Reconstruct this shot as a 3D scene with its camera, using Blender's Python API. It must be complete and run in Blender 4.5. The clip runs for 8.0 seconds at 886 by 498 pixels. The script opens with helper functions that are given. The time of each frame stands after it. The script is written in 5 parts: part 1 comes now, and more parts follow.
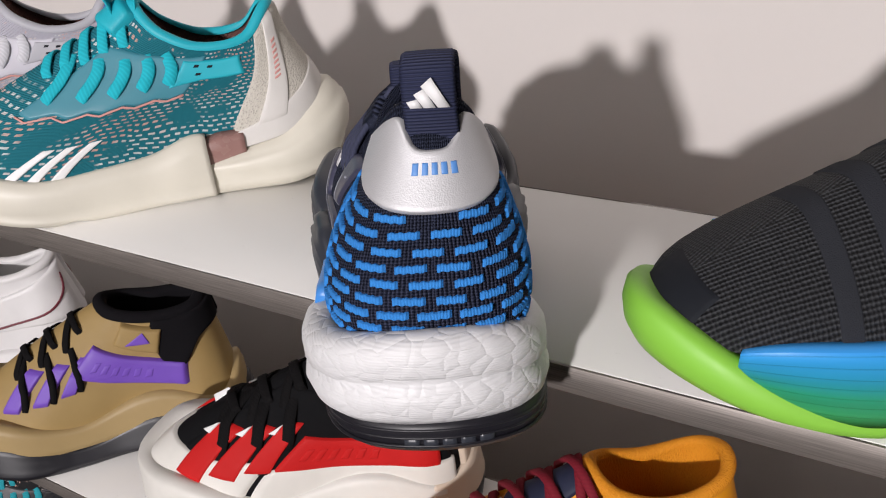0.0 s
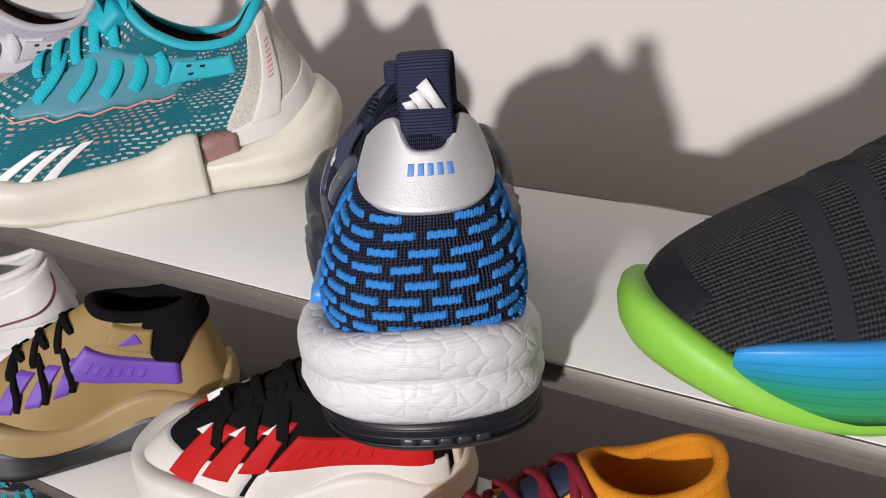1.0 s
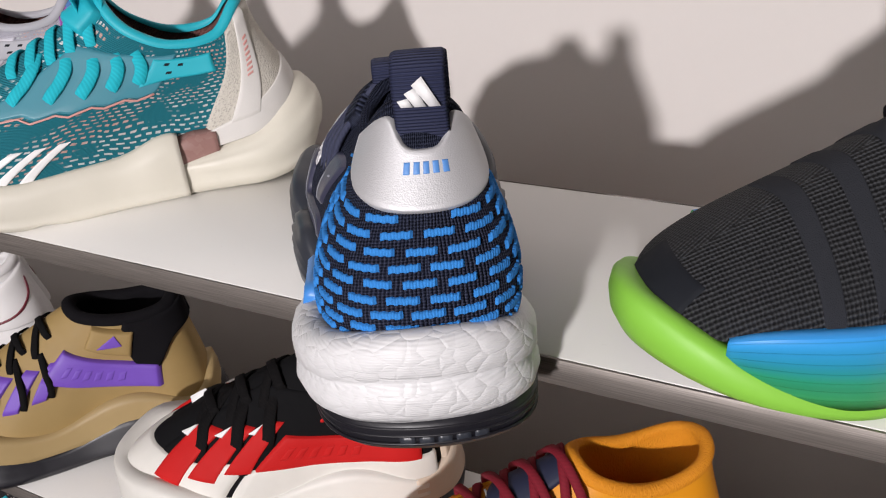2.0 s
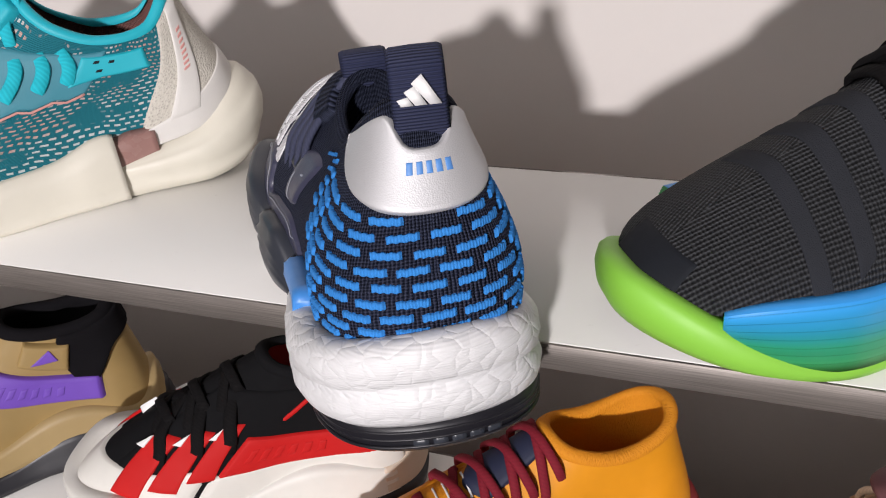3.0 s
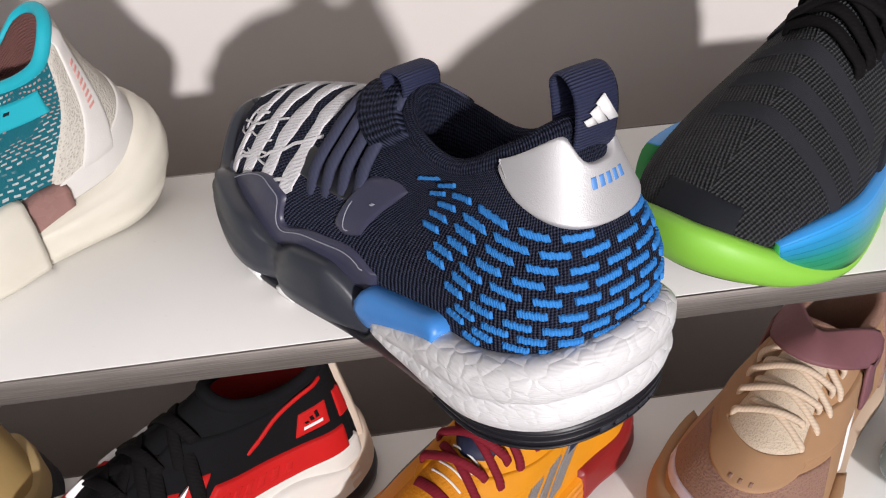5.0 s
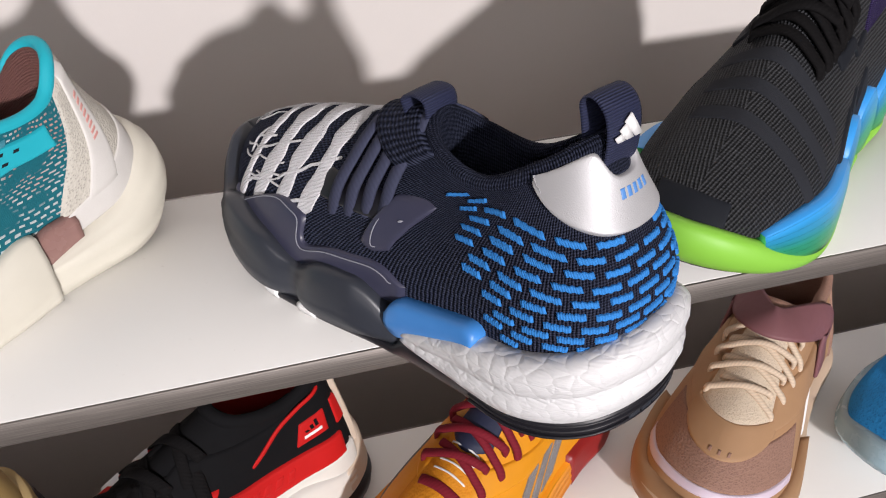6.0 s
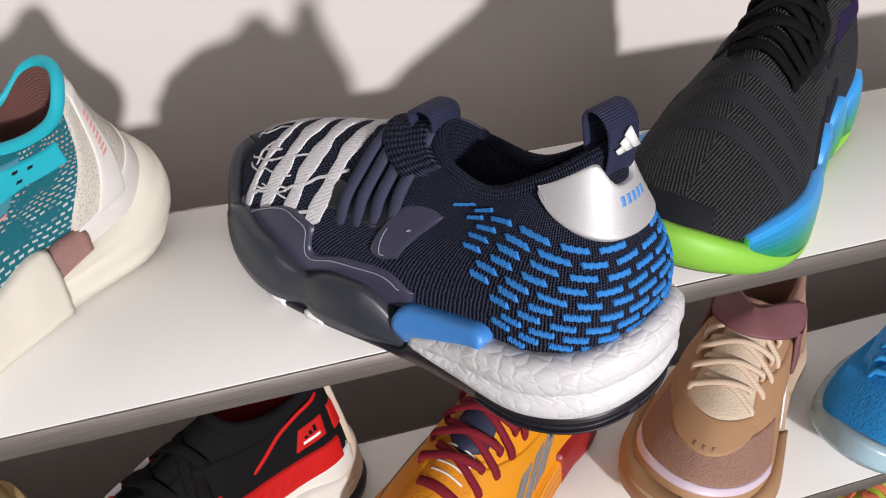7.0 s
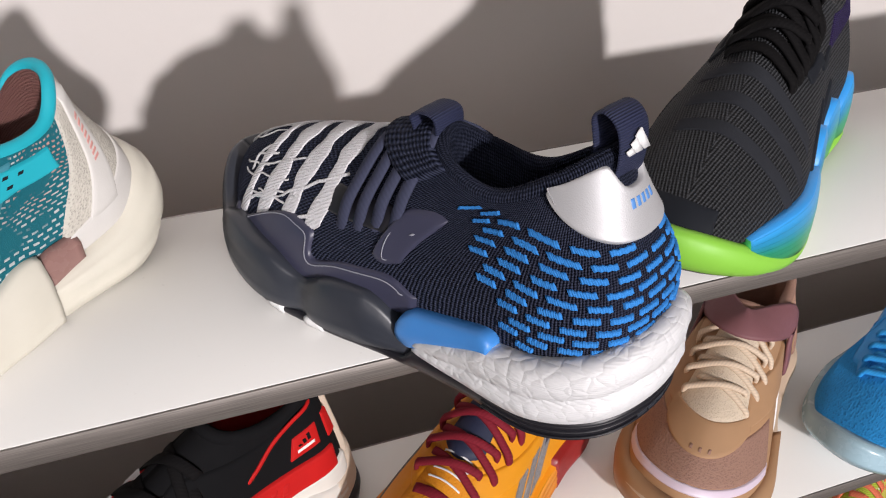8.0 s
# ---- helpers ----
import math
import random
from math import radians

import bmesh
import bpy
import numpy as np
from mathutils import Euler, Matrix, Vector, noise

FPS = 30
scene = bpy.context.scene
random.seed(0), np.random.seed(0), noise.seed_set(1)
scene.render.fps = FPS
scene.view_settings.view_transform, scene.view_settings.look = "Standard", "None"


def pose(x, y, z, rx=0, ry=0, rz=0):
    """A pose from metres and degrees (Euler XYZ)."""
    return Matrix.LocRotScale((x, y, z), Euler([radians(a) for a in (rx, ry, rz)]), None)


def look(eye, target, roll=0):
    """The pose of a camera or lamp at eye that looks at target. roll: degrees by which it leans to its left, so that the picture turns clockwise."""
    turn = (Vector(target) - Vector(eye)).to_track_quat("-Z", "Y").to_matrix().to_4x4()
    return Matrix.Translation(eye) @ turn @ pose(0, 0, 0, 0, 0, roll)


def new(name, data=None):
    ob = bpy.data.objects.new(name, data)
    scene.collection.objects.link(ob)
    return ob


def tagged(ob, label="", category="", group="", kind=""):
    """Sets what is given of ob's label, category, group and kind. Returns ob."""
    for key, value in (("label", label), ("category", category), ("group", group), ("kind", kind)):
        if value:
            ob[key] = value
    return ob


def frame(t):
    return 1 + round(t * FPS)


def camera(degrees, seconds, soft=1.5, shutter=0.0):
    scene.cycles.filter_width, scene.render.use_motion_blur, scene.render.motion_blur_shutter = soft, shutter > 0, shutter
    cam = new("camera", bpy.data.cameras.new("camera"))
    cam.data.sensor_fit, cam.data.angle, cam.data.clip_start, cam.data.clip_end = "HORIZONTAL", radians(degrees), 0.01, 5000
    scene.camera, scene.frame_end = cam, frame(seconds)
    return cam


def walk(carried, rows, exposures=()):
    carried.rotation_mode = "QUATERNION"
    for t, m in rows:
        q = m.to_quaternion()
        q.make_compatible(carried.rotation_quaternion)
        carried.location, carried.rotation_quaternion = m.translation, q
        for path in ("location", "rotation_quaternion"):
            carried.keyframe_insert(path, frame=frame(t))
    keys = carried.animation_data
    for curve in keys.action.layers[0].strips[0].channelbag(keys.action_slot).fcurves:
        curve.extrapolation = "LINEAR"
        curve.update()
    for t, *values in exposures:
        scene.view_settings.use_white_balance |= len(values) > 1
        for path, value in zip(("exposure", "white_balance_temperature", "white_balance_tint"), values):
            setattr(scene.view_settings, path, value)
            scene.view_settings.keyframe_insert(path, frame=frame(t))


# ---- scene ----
cam = camera(58.0, 8.0, soft=1.15)
PATH = [
    (0, (0.1589, -0.3162, 1.2579), (0.1144, -0.2446, 1.2121), -5.2),
    (0.5, (0.1584, -0.318, 1.2579), (0.1143, -0.246, 1.2122), -5.0),
    (1, (0.1573, -0.3171, 1.259), (0.1137, -0.245, 1.2129), -5.0),
    (1.5, (0.1541, -0.3197, 1.2605), (0.1115, -0.2472, 1.2142), -5.0),
    (3, (0.1062, -0.3266, 1.2718), (0.0766, -0.2508, 1.2209), -5.4),
    (3.5, (0.0622, -0.3318, 1.2827), (0.0419, -0.2548, 1.2291), -5.2),
    (4, (0.0073, -0.331, 1.292), (-0.0029, -0.2538, 1.2359), -4.7),
    (4.5, (-0.0524, -0.3323, 1.3042), (-0.0524, -0.2557, 1.2463), -3.8),
    (6, (-0.1557, -0.3376, 1.3417), (-0.1386, -0.2644, 1.2819), -2.1),
    (6.5, (-0.1707, -0.349, 1.3531), (-0.1515, -0.2762, 1.2936), -1.8),
    (7, (-0.1798, -0.3487, 1.3555), (-0.159, -0.276, 1.2964), -1.3),
    (7.5, (-0.1883, -0.3417, 1.3546), (-0.1663, -0.2694, 1.2953), -1.0),
    (8, (-0.1929, -0.3395, 1.3516), (-0.1694, -0.2673, 1.2929), -0.5),
]
EXPOSURES = [(0.0, -0.22), (1.5, -0.19), (3.0, -0.10), (4.0, -0.02), (5.0, 0.0), (8.0, 0.0)]
walk(cam, [(t, look(eye, target, roll)) for t, eye, target, roll in PATH], EXPOSURES)

# ---- light ----
world = bpy.data.worlds.new("shop_ambient")
world.use_nodes = True
world.node_tree.nodes["Background"].inputs[0].default_value = (1.0, 0.96, 0.93, 1)
world.node_tree.nodes["Background"].inputs[1].default_value = 0.04
scene.world = world


def lamp(name, kind, eye, target, power, color, size):
    data = bpy.data.lights.new(name, kind)
    data.energy, data.color = power, color
    if kind == "SPOT":
        data.shadow_soft_size, data.spot_size, data.spot_blend = size, radians(40), 0.6
    else:
        data.shape, data.size = "SQUARE", size
    ob = new(name, data)
    ob.matrix_world = look(eye, target)
    return ob


lamp("track_spot", "SPOT", (0.57, -4.6, 2.33), (0.0, 0.1, 1.0), 1140, (1.0, 0.945, 0.955), 0.11)
# added fill light, no real fitting: lifts shaded sides and the lower bay
lamp("overhead_fill", "AREA", (-0.7, -2.0, 2.85), (0.0, 0.0, 0.9), 40, (1.0, 0.93, 0.93), 2.2)
scene.view_settings.exposure = 0.0

# ---- materials ----
MATS = {}


class Mat:
    """A node material under construction."""

    def __init__(self, name, color, rough=0.6, metal=0.0, spec=0.5):
        self.m = bpy.data.materials.new(name)
        self.m.use_nodes = True
        self.t = self.m.node_tree
        self.b = self.t.nodes["Principled BSDF"]
        self.base = (*color, 1)
        self.b.inputs["Base Color"].default_value = self.base
        self.b.inputs["Roughness"].default_value = rough
        self.b.inputs["Metallic"].default_value = metal
        self.b.inputs["Specular IOR Level"].default_value = spec
        self.col = None
        self.height = None

    def n(self, kind, **vals):
        node = self.t.nodes.new(kind)
        for k, v in vals.items():
            node.inputs[k.replace("_", " ")].default_value = v
        return node

    def link(self, a, b):
        self.t.links.new(a, b)

    def coords(self, space, scale=(1, 1, 1)):
        tc = self.t.nodes.new("ShaderNodeTexCoord")
        mp = self.n("ShaderNodeMapping", Scale=scale)
        self.link(tc.outputs[space], mp.inputs[0])
        return mp.outputs[0]

    def noise(self, scale, space="Object", detail=4.0, stretch=(1, 1, 1)):
        nd = self.n("ShaderNodeTexNoise", Scale=scale, Detail=detail)
        self.link(self.coords(space, stretch), nd.inputs["Vector"])
        return nd.outputs["Fac"]

    def wave(self, scale, axis="X", space="Object", distort=0.0, profile="SIN", kind="BANDS"):
        nd = self.n("ShaderNodeTexWave", Scale=scale, Distortion=distort)
        nd.wave_type, nd.wave_profile = kind, profile
        nd.bands_direction = axis
        self.link(self.coords(space), nd.inputs["Vector"])
        return nd.outputs["Fac"]

    def cells(self, scale, feature="F1", space="Object", stretch=(1, 1, 1)):
        nd = self.n("ShaderNodeTexVoronoi", Scale=scale)
        nd.feature = feature
        self.link(self.coords(space, stretch), nd.inputs["Vector"])
        return nd.outputs["Distance"]

    def ramp(self, fac, stops):
        nd = self.t.nodes.new("ShaderNodeValToRGB")
        els = nd.color_ramp.elements
        while len(els) < len(stops):
            els.new(0.5)
        for e, (p, c) in zip(els, stops):
            e.position, e.color = p, (*c, 1)
        self.link(fac, nd.inputs[0])
        return nd.outputs["Color"]

    def math(self, op, a, b):
        nd = self.t.nodes.new("ShaderNodeMath")
        nd.operation = op
        for i, v in enumerate((a, b)):
            if isinstance(v, (int, float)):
                nd.inputs[i].default_value = v
            else:
                self.link(v, nd.inputs[i])
        return nd.outputs[0]

    def tint(self, fac, color, amount=1.0, mode="MIX"):
        """Blend another colour in where fac is high."""
        nd = self.t.nodes.new("ShaderNodeMix")
        nd.data_type, nd.blend_type = "RGBA", mode
        f = self.math("MULTIPLY", fac, amount)
        self.link(f, nd.inputs[0])
        if self.col is None:
            nd.inputs[6].default_value = self.base
        else:
            self.link(self.col, nd.inputs[6])
        if isinstance(color, tuple):
            nd.inputs[7].default_value = (*color, 1)
        else:
            self.link(color, nd.inputs[7])
        self.col = nd.outputs[2]
        self.link(self.col, self.b.inputs["Base Color"])
        return self

    def bump(self, fac, strength=0.3, dist=0.001):
        nd = self.n("ShaderNodeBump", Strength=strength, Distance=dist)
        self.link(fac, nd.inputs["Height"])
        if self.height is not None:
            self.link(self.height, nd.inputs["Normal"])
        self.height = nd.outputs[0]
        self.link(self.height, self.b.inputs["Normal"])
        return self

    def rough(self, fac, lo, hi):
        nd = self.n("ShaderNodeMapRange")
        self.link(fac, nd.inputs[0])
        nd.inputs[3].default_value, nd.inputs[4].default_value = lo, hi
        self.link(nd.outputs[0], self.b.inputs["Roughness"])
        return self


def shade(c, k):
    return tuple(min(1.0, v * k) for v in c)


def synthetic(name, c, rough=0.45, grain=900, strength=0.18, spec=0.4):
    """Smooth coated textile, leather or moulded plastic."""
    m = Mat(name, c, rough, spec=spec)
    m.tint(m.noise(60), shade(c, 0.78), 0.5)
    m.bump(m.noise(grain, detail=2), strength, 0.0004)
    m.rough(m.noise(140), rough - 0.08, rough + 0.12)
    return m.m


def rubber(name, c, rough=0.5):
    m = Mat(name, c, rough)
    m.tint(m.noise(45), shade(c, 0.85), 0.6)
    m.bump(m.noise(500), 0.1, 0.0004)
    m.rough(m.noise(90), rough - 0.1, rough + 0.12)
    return m.m


def knit(name, c, c2, across=0.0018, along=0.0012, strength=0.9, axis="X", rough=0.85):
    """Ribbed knit: rib and stitch lengths in metres of the UV map."""
    m = Mat(name, c, rough, spec=0.08)
    ribs = m.wave(0.314 / across, axis, "UV", 2.2)
    loops = m.wave(0.314 / along, "Y" if axis == "X" else "X", "UV", 2.5)
    h = m.math("ADD", ribs, m.math("MULTIPLY", loops, 0.7))
    h = m.math("ADD", h, m.math("MULTIPLY", m.noise(650, "UV"), 1.1))
    m.tint(m.ramp(m.math("MULTIPLY", h, 0.40), [(0.30, (0, 0, 0)), (0.85, (1, 1, 1))]), c2, 0.9)
    m.tint(m.noise(30), shade(c, 0.7), 0.35)
    m.bump(h, strength, 0.0011)
    return m.m


def mesh_cloth(name, c, hole, scale=420):
    m = Mat(name, c, 0.75, spec=0.3)
    d = m.cells(scale, "F1", "UV", (1, 0.8, 1))
    m.tint(m.ramp(d, [(0.2, (1, 1, 1)), (0.42, (0, 0, 0))]), hole, 0.9)
    m.tint(m.noise(40), shade(c, 0.8), 0.4)
    m.bump(d, 0.6, 0.0008)
    return m.m


def webbing(name, c):
    m = Mat(name, c, 0.7, spec=0.3)
    w = m.wave(0.314 / 0.0014, "Y", "UV", 0.3)
    m.tint(w, shade(c, 1.9), 0.6)
    m.bump(w, 0.8, 0.0006)
    m.tint(m.noise(700, "UV"), shade(c, 0.6), 0.4)
    return m.m


def woven_lace(name, c, spec=0.25):
    m = Mat(name, c, 0.8, spec=spec)
    w = m.wave(0.314 / 0.0016, "DIAGONAL", "UV", 0.8)
    m.tint(w, shade(c, 0.72), 0.5)
    m.bump(w, 0.3, 0.0004)
    return m.m


def rib_knit(name, c, c2, across=0.0027, along=0.0019):
    """Ribs that run along the shoe and fan down its sides, with glossy stitches."""
    m = Mat(name, c, 0.7, spec=0.16)
    tc = m.t.nodes.new("ShaderNodeTexCoord")
    sep = m.t.nodes.new("ShaderNodeSeparateXYZ")
    m.link(tc.outputs["Object"], sep.inputs[0])
    u = m.math("SUBTRACT", m.math("ABSOLUTE", sep.outputs[1], 0.0), m.math("MULTIPLY", sep.outputs[2], 0.55))
    vec = m.t.nodes.new("ShaderNodeCombineXYZ")
    m.link(u, vec.inputs[0])
    m.link(sep.outputs[0], vec.inputs[1])

    def band(axis, size, wobble):
        nd = m.n("ShaderNodeTexWave", Scale=0.314 / size, Distortion=wobble)
        nd.bands_direction = axis
        m.link(vec.outputs[0], nd.inputs["Vector"])
        return nd.outputs["Fac"]
    h = m.math("ADD", band("X", across, 0.9), m.math("MULTIPLY", band("Y", along, 3.0), 0.45))
    h = m.math("ADD", h, m.math("MULTIPLY", m.noise(900), 1.2))
    m.tint(m.ramp(m.math("MULTIPLY", h, 0.38), [(0.32, (0, 0, 0)), (0.8, (1, 1, 1))]), c2, 0.9)
    m.tint(m.noise(30), shade(c, 0.7), 0.35)
    m.bump(h, 0.9, 0.0011)
    return m.m


def foam_beads(name, c):
    """Pressed foam pellets with fine moulding lines."""
    m = Mat(name, c, 0.5)
    cell = m.n("ShaderNodeTexVoronoi", Scale=100.0)
    cell.feature = "DISTANCE_TO_EDGE"
    m.link(m.coords("Object", (1, 1, 1.35)), cell.inputs["Vector"])
    dome = m.ramp(cell.outputs["Distance"], [(0.0, (0.0, 0.0, 0.0)), (0.08, (0.45, 0.45, 0.45)), (0.2, (0.8, 0.8, 0.8)), (0.5, (1, 1, 1))])
    lines = m.wave(0.314 / 0.0013, "Z", distort=0.12)
    m.tint(m.noise(25), shade(c, 0.93), 0.8)
    m.bump(dome, 0.24, 0.0020)
    m.bump(lines, 0.30, 0.0003)
    m.bump(m.noise(350), 0.15, 0.0005)
    m.rough(m.noise(60), 0.42, 0.6)
    return m.m


def silver_leather(name):
    m = Mat(name, (0.54, 0.54, 0.555), 0.54, 0.45)
    v = m.cells(1500, "F1")
    m.bump(v, 0.25, 0.0003)
    m.bump(m.noise(120), 0.10, 0.0008)
    m.rough(m.noise(300), 0.48, 0.64)
    return m.m


def layered_foam(name, stops, line_scale=330):
    """Moulded sidewall whose colour fades with height, with fine ridges."""
    m = Mat(name, stops[0][1], 0.42)
    tc = m.t.nodes.new("ShaderNodeTexCoord")
    sep = m.t.nodes.new("ShaderNodeSeparateXYZ")
    m.link(tc.outputs["UV"], sep.inputs[0])
    m.col = m.ramp(sep.outputs[1], stops)
    m.link(m.col, m.b.inputs["Base Color"])
    m.tint(m.noise(40), (0.9, 0.9, 0.9), 0.15, "MULTIPLY")
    ridge = m.wave(2.3, "Y", "UV", 1.2, "SAW")
    m.tint(m.ramp(ridge, [(0.86, (0, 0, 0)), (0.97, (1, 1, 1))]), (0.55, 0.7, 0.6), 0.55, "MULTIPLY")
    m.bump(ridge, 1.0, 0.003)
    m.rough(m.noise(90), 0.35, 0.5)
    return m.m


def laminate():
    m = Mat("white_laminate", (0.80, 0.79, 0.765), 0.38)
    m.tint(m.noise(9), (0.74, 0.73, 0.70), 0.6)
    m.tint(m.ramp(m.noise(160, detail=6), [(0.70, (0, 0, 0)), (0.76, (1, 1, 1))]), (0.55, 0.53, 0.50), 0.35)
    m.bump(m.noise(700), 0.05, 0.0003)
    m.rough(m.noise(35), 0.3, 0.5)
    return m.m


def brushed_metal():
    m = Mat("brushed_steel", (0.27, 0.243, 0.224), 0.5, 0.6)
    g = m.noise(60, stretch=(0.35, 1, 26), detail=8)
    m.tint(m.ramp(g, [(0.36, (0, 0, 0)), (0.62, (1, 1, 1))]), (0.13, 0.117, 0.107), 0.85)
    m.tint(m.noise(7, stretch=(3, 1, 1)), (0.30, 0.265, 0.24), 0.5)
    m.bump(g, 0.2, 0.0004)
    m.rough(g, 0.42, 0.62)
    return m.m


def wall_paint(name, c):
    m = Mat(name, c, 0.75, spec=0.25)
    m.tint(m.noise(2.5), shade(c, 0.93), 0.7)
    m.tint(m.noise(140, detail=5), shade(c, 0.95), 0.5)
    m.bump(m.noise(420), 0.12, 0.0006)
    return m.m


def plain(name, c, rough=0.5):
    m = Mat(name, c, rough)
    m.tint(m.noise(200), shade(c, 0.85), 0.5)
    m.bump(m.noise(800), 0.08, 0.0003)
    return m.m


# ---- building helpers ----
def mesh_from(bm, name, material, smooth=True):
    me = bpy.data.meshes.new(name)
    bm.to_mesh(me)
    bm.free()
    me.materials.append(material)
    if smooth:
        me.polygons.foreach_set("use_smooth", [True] * len(me.polygons))
    return me


def part(name, bm, material, parent, label=""):
    ob = new(name, mesh_from(bm, name, material))
    ob.parent = parent
    return tagged(ob, label=label)


def thing(name, m, label, category, group=""):
    ob = new(name)
    ob.empty_display_size = 0.05
    ob.matrix_world = m
    return tagged(ob, label, category, group)


def grid_faces(bm, rows, wrap=False, uv=None):
    """Quads over rows of vertices; uv(i, j) gives texture metres."""
    lay = bm.loops.layers.uv.verify()
    ni, nj = len(rows), len(rows[0])
    for i in range(ni - 1):
        for j in range(nj if wrap else nj - 1):
            idx = [(i, j), (i, j + 1), (i + 1, j + 1), (i + 1, j)]
            vs = [rows[a][b % nj] for a, b in idx]
            if len(set(vs)) < 4:
                continue
            f = bm.faces.new(vs)
            if uv:
                for lp, (a, b) in zip(f.loops, idx):
                    lp[lay].uv = uv(a, b)


def ring(keys):
    """A smooth closed function of 0..1 through (place, value) keys."""
    keys = sorted(keys)
    n = len(keys)
    if n == 1:
        return lambda t: keys[0][1]

    def at(i):
        q, r = divmod(i, n)
        return keys[r][0] + q, keys[r][1]

    def exact(t):
        t = t % 1.0
        i = n - 1
        for k in range(n):
            if keys[k][0] > t:
                i = k - 1
                break
        (a, va), (b, vb) = at(i), at(i + 1)
        (p, vp), (q, vq) = at(i - 1), at(i + 2)
        if t < a:
            t += 1
        s = (t - a) / (b - a)
        ma, mb = (vb - vp) / (b - p) * (b - a), (vq - va) / (q - a) * (b - a)
        return (2 * s**3 - 3 * s * s + 1) * va + (s**3 - 2 * s * s + s) * ma + (3 * s * s - 2 * s**3) * vb + (s**3 - s * s) * mb

    table = [exact(i / 1440) for i in range(1441)]

    def f(t):
        t = (t % 1.0) * 1440
        i = int(t)
        return table[i] + (table[i + 1] - table[i]) * (t - i) if i < 1440 else table[1440]
    return f


def bezier(a, b, c, d, t):
    u = 1 - t
    return a * (u**3) + b * (3 * u * u * t) + c * (3 * u * t * t) + d * (t**3)


def lerp(a, b, t):
    return a + (b - a) * t


OUT_X = ring([(i / 16, v) for i, v in enumerate((0, .03, .12, .26, .42, .58, .75, .91, 1.0, .94, .81, .64, .46, .28, .12, .03))])
OUT_Y = ring([(i / 16, v) for i, v in enumerate((0, .095, .138, .134, .14, .165, .175, .125, .015, -.115, -.17, -.178, -.142, -.128, -.136, -.095))])


class Last:
    """The form of one shoe: toe along +x, heel at the origin, z up. side -1 mirrors it. Round the shoe runs th from 0 at the heel
    by the +y side to 0.5 at the toe; k runs from the sole's edge (0) up to the collar's opening (1)."""

    def __init__(self, length, width=1.0, side=1, sole=(), rim=(), collar=(0.05, 0.44), collar_w=0.115, h1=(), out1=(), h2=(), out2=(), spring=0.03, heel_lift=0.0, inset=0.004, shift=0.0, bend=(0.0, 0.0, 0.0)):
        self.bend = bend
        self.shift = shift
        self.L, self.W, self.side, self.spring, self.heel_lift, self.inset = length, width, side, spring, heel_lift, inset
        self.sole, self.rim = ring(sole), ring(rim)
        self.collar, self.collar_w = collar, collar_w
        self.h1, self.out1 = ring(h1 or [(0, 0.035), (0.5, 0.04)]), ring(out1 or [(0, 0.004), (0.25, 0.0), (0.5, 0.0), (0.75, 0.0)])
        self.h2, self.out2 = ring(h2 or [(0, 0.03), (0.25, 0.025), (0.5, 0.01), (0.75, 0.025)]), ring(out2 or [(0, 0.0), (0.25, 0.008), (0.5, 0.06), (0.75, 0.008)])

    def outline(self, th, off=0.0):
        def p(t):
            x = OUT_X(t) * self.L
            return Vector((x, OUT_Y(t) * self.L * self.W * self.side + self.curve(x), 0))
        d = (p(th + 0.004) - p(th - 0.004)).normalized()
        nrm = Vector((d.y, -d.x, 0)) * self.side
        if nrm.dot(p(th) - Vector((self.L * 0.5, 0, 0))) < 0:
            nrm = -nrm
        return p(th) + nrm * off, nrm

    def curve(self, x):
        return self.bend[0] + self.bend[1] * x + self.bend[2] * x * x

    def bottom(self, x):
        u = x / self.L
        return self.spring * max(0.0, (u - 0.66) / 0.34) ** 2 + self.heel_lift * max(0.0, (0.16 - u) / 0.16) ** 2

    def mouth(self, th):
        a, b = self.collar[0] * self.L, self.collar[1] * self.L
        u = (1 - math.cos(2 * math.pi * th)) / 2
        x = lerp(a, b, u)
        s = math.sin(2 * math.pi * th)
        y = s * (1.0 + 0.3 * (1 - s * s)) * self.collar_w * self.L * self.side * lerp(0.92, 0.86, u)
        return Vector((x, y + self.shift * (1 - 0.3 * u) + self.curve(x), self.rim(th)))

    def at(self, th, k, off=0.0):
        if off:
            e = 0.004
            a, b = self.at(th - e, k), self.at(th + e, k)
            c, d = self.at(th, max(0.0, k - 0.01)), self.at(th, min(1.0, k + 0.01))
            nrm = (b - a).cross(d - c) * self.side
            nrm.normalize()
            if nrm.dot(self.at(th, k) - Vector((self.L * 0.45, 0, self.rim(th) * 0.35))) < 0:
                nrm = -nrm
            return self.at(th, k) + nrm * off
        p, nrm = self.outline(th, -self.inset)
        p.y += self.shift * 0.1
        p.z = self.sole(th) + self.bottom(p.x) * 0.8
        q = self.mouth(th)
        away = Vector((p.x - q.x, p.y - q.y, 0))
        if away.length > 1e-6:
            away.normalize()
        p1 = p + Vector((0, 0, self.h1(th))) + nrm * self.out1(th)
        p2 = q - Vector((0, 0, self.h2(th))) + away * self.out2(th)
        return bezier(p, p1, p2, q, k)

    def normal(self, th, k):
        return (self.at(th, k, 0.002) - self.at(th, k)).normalized()


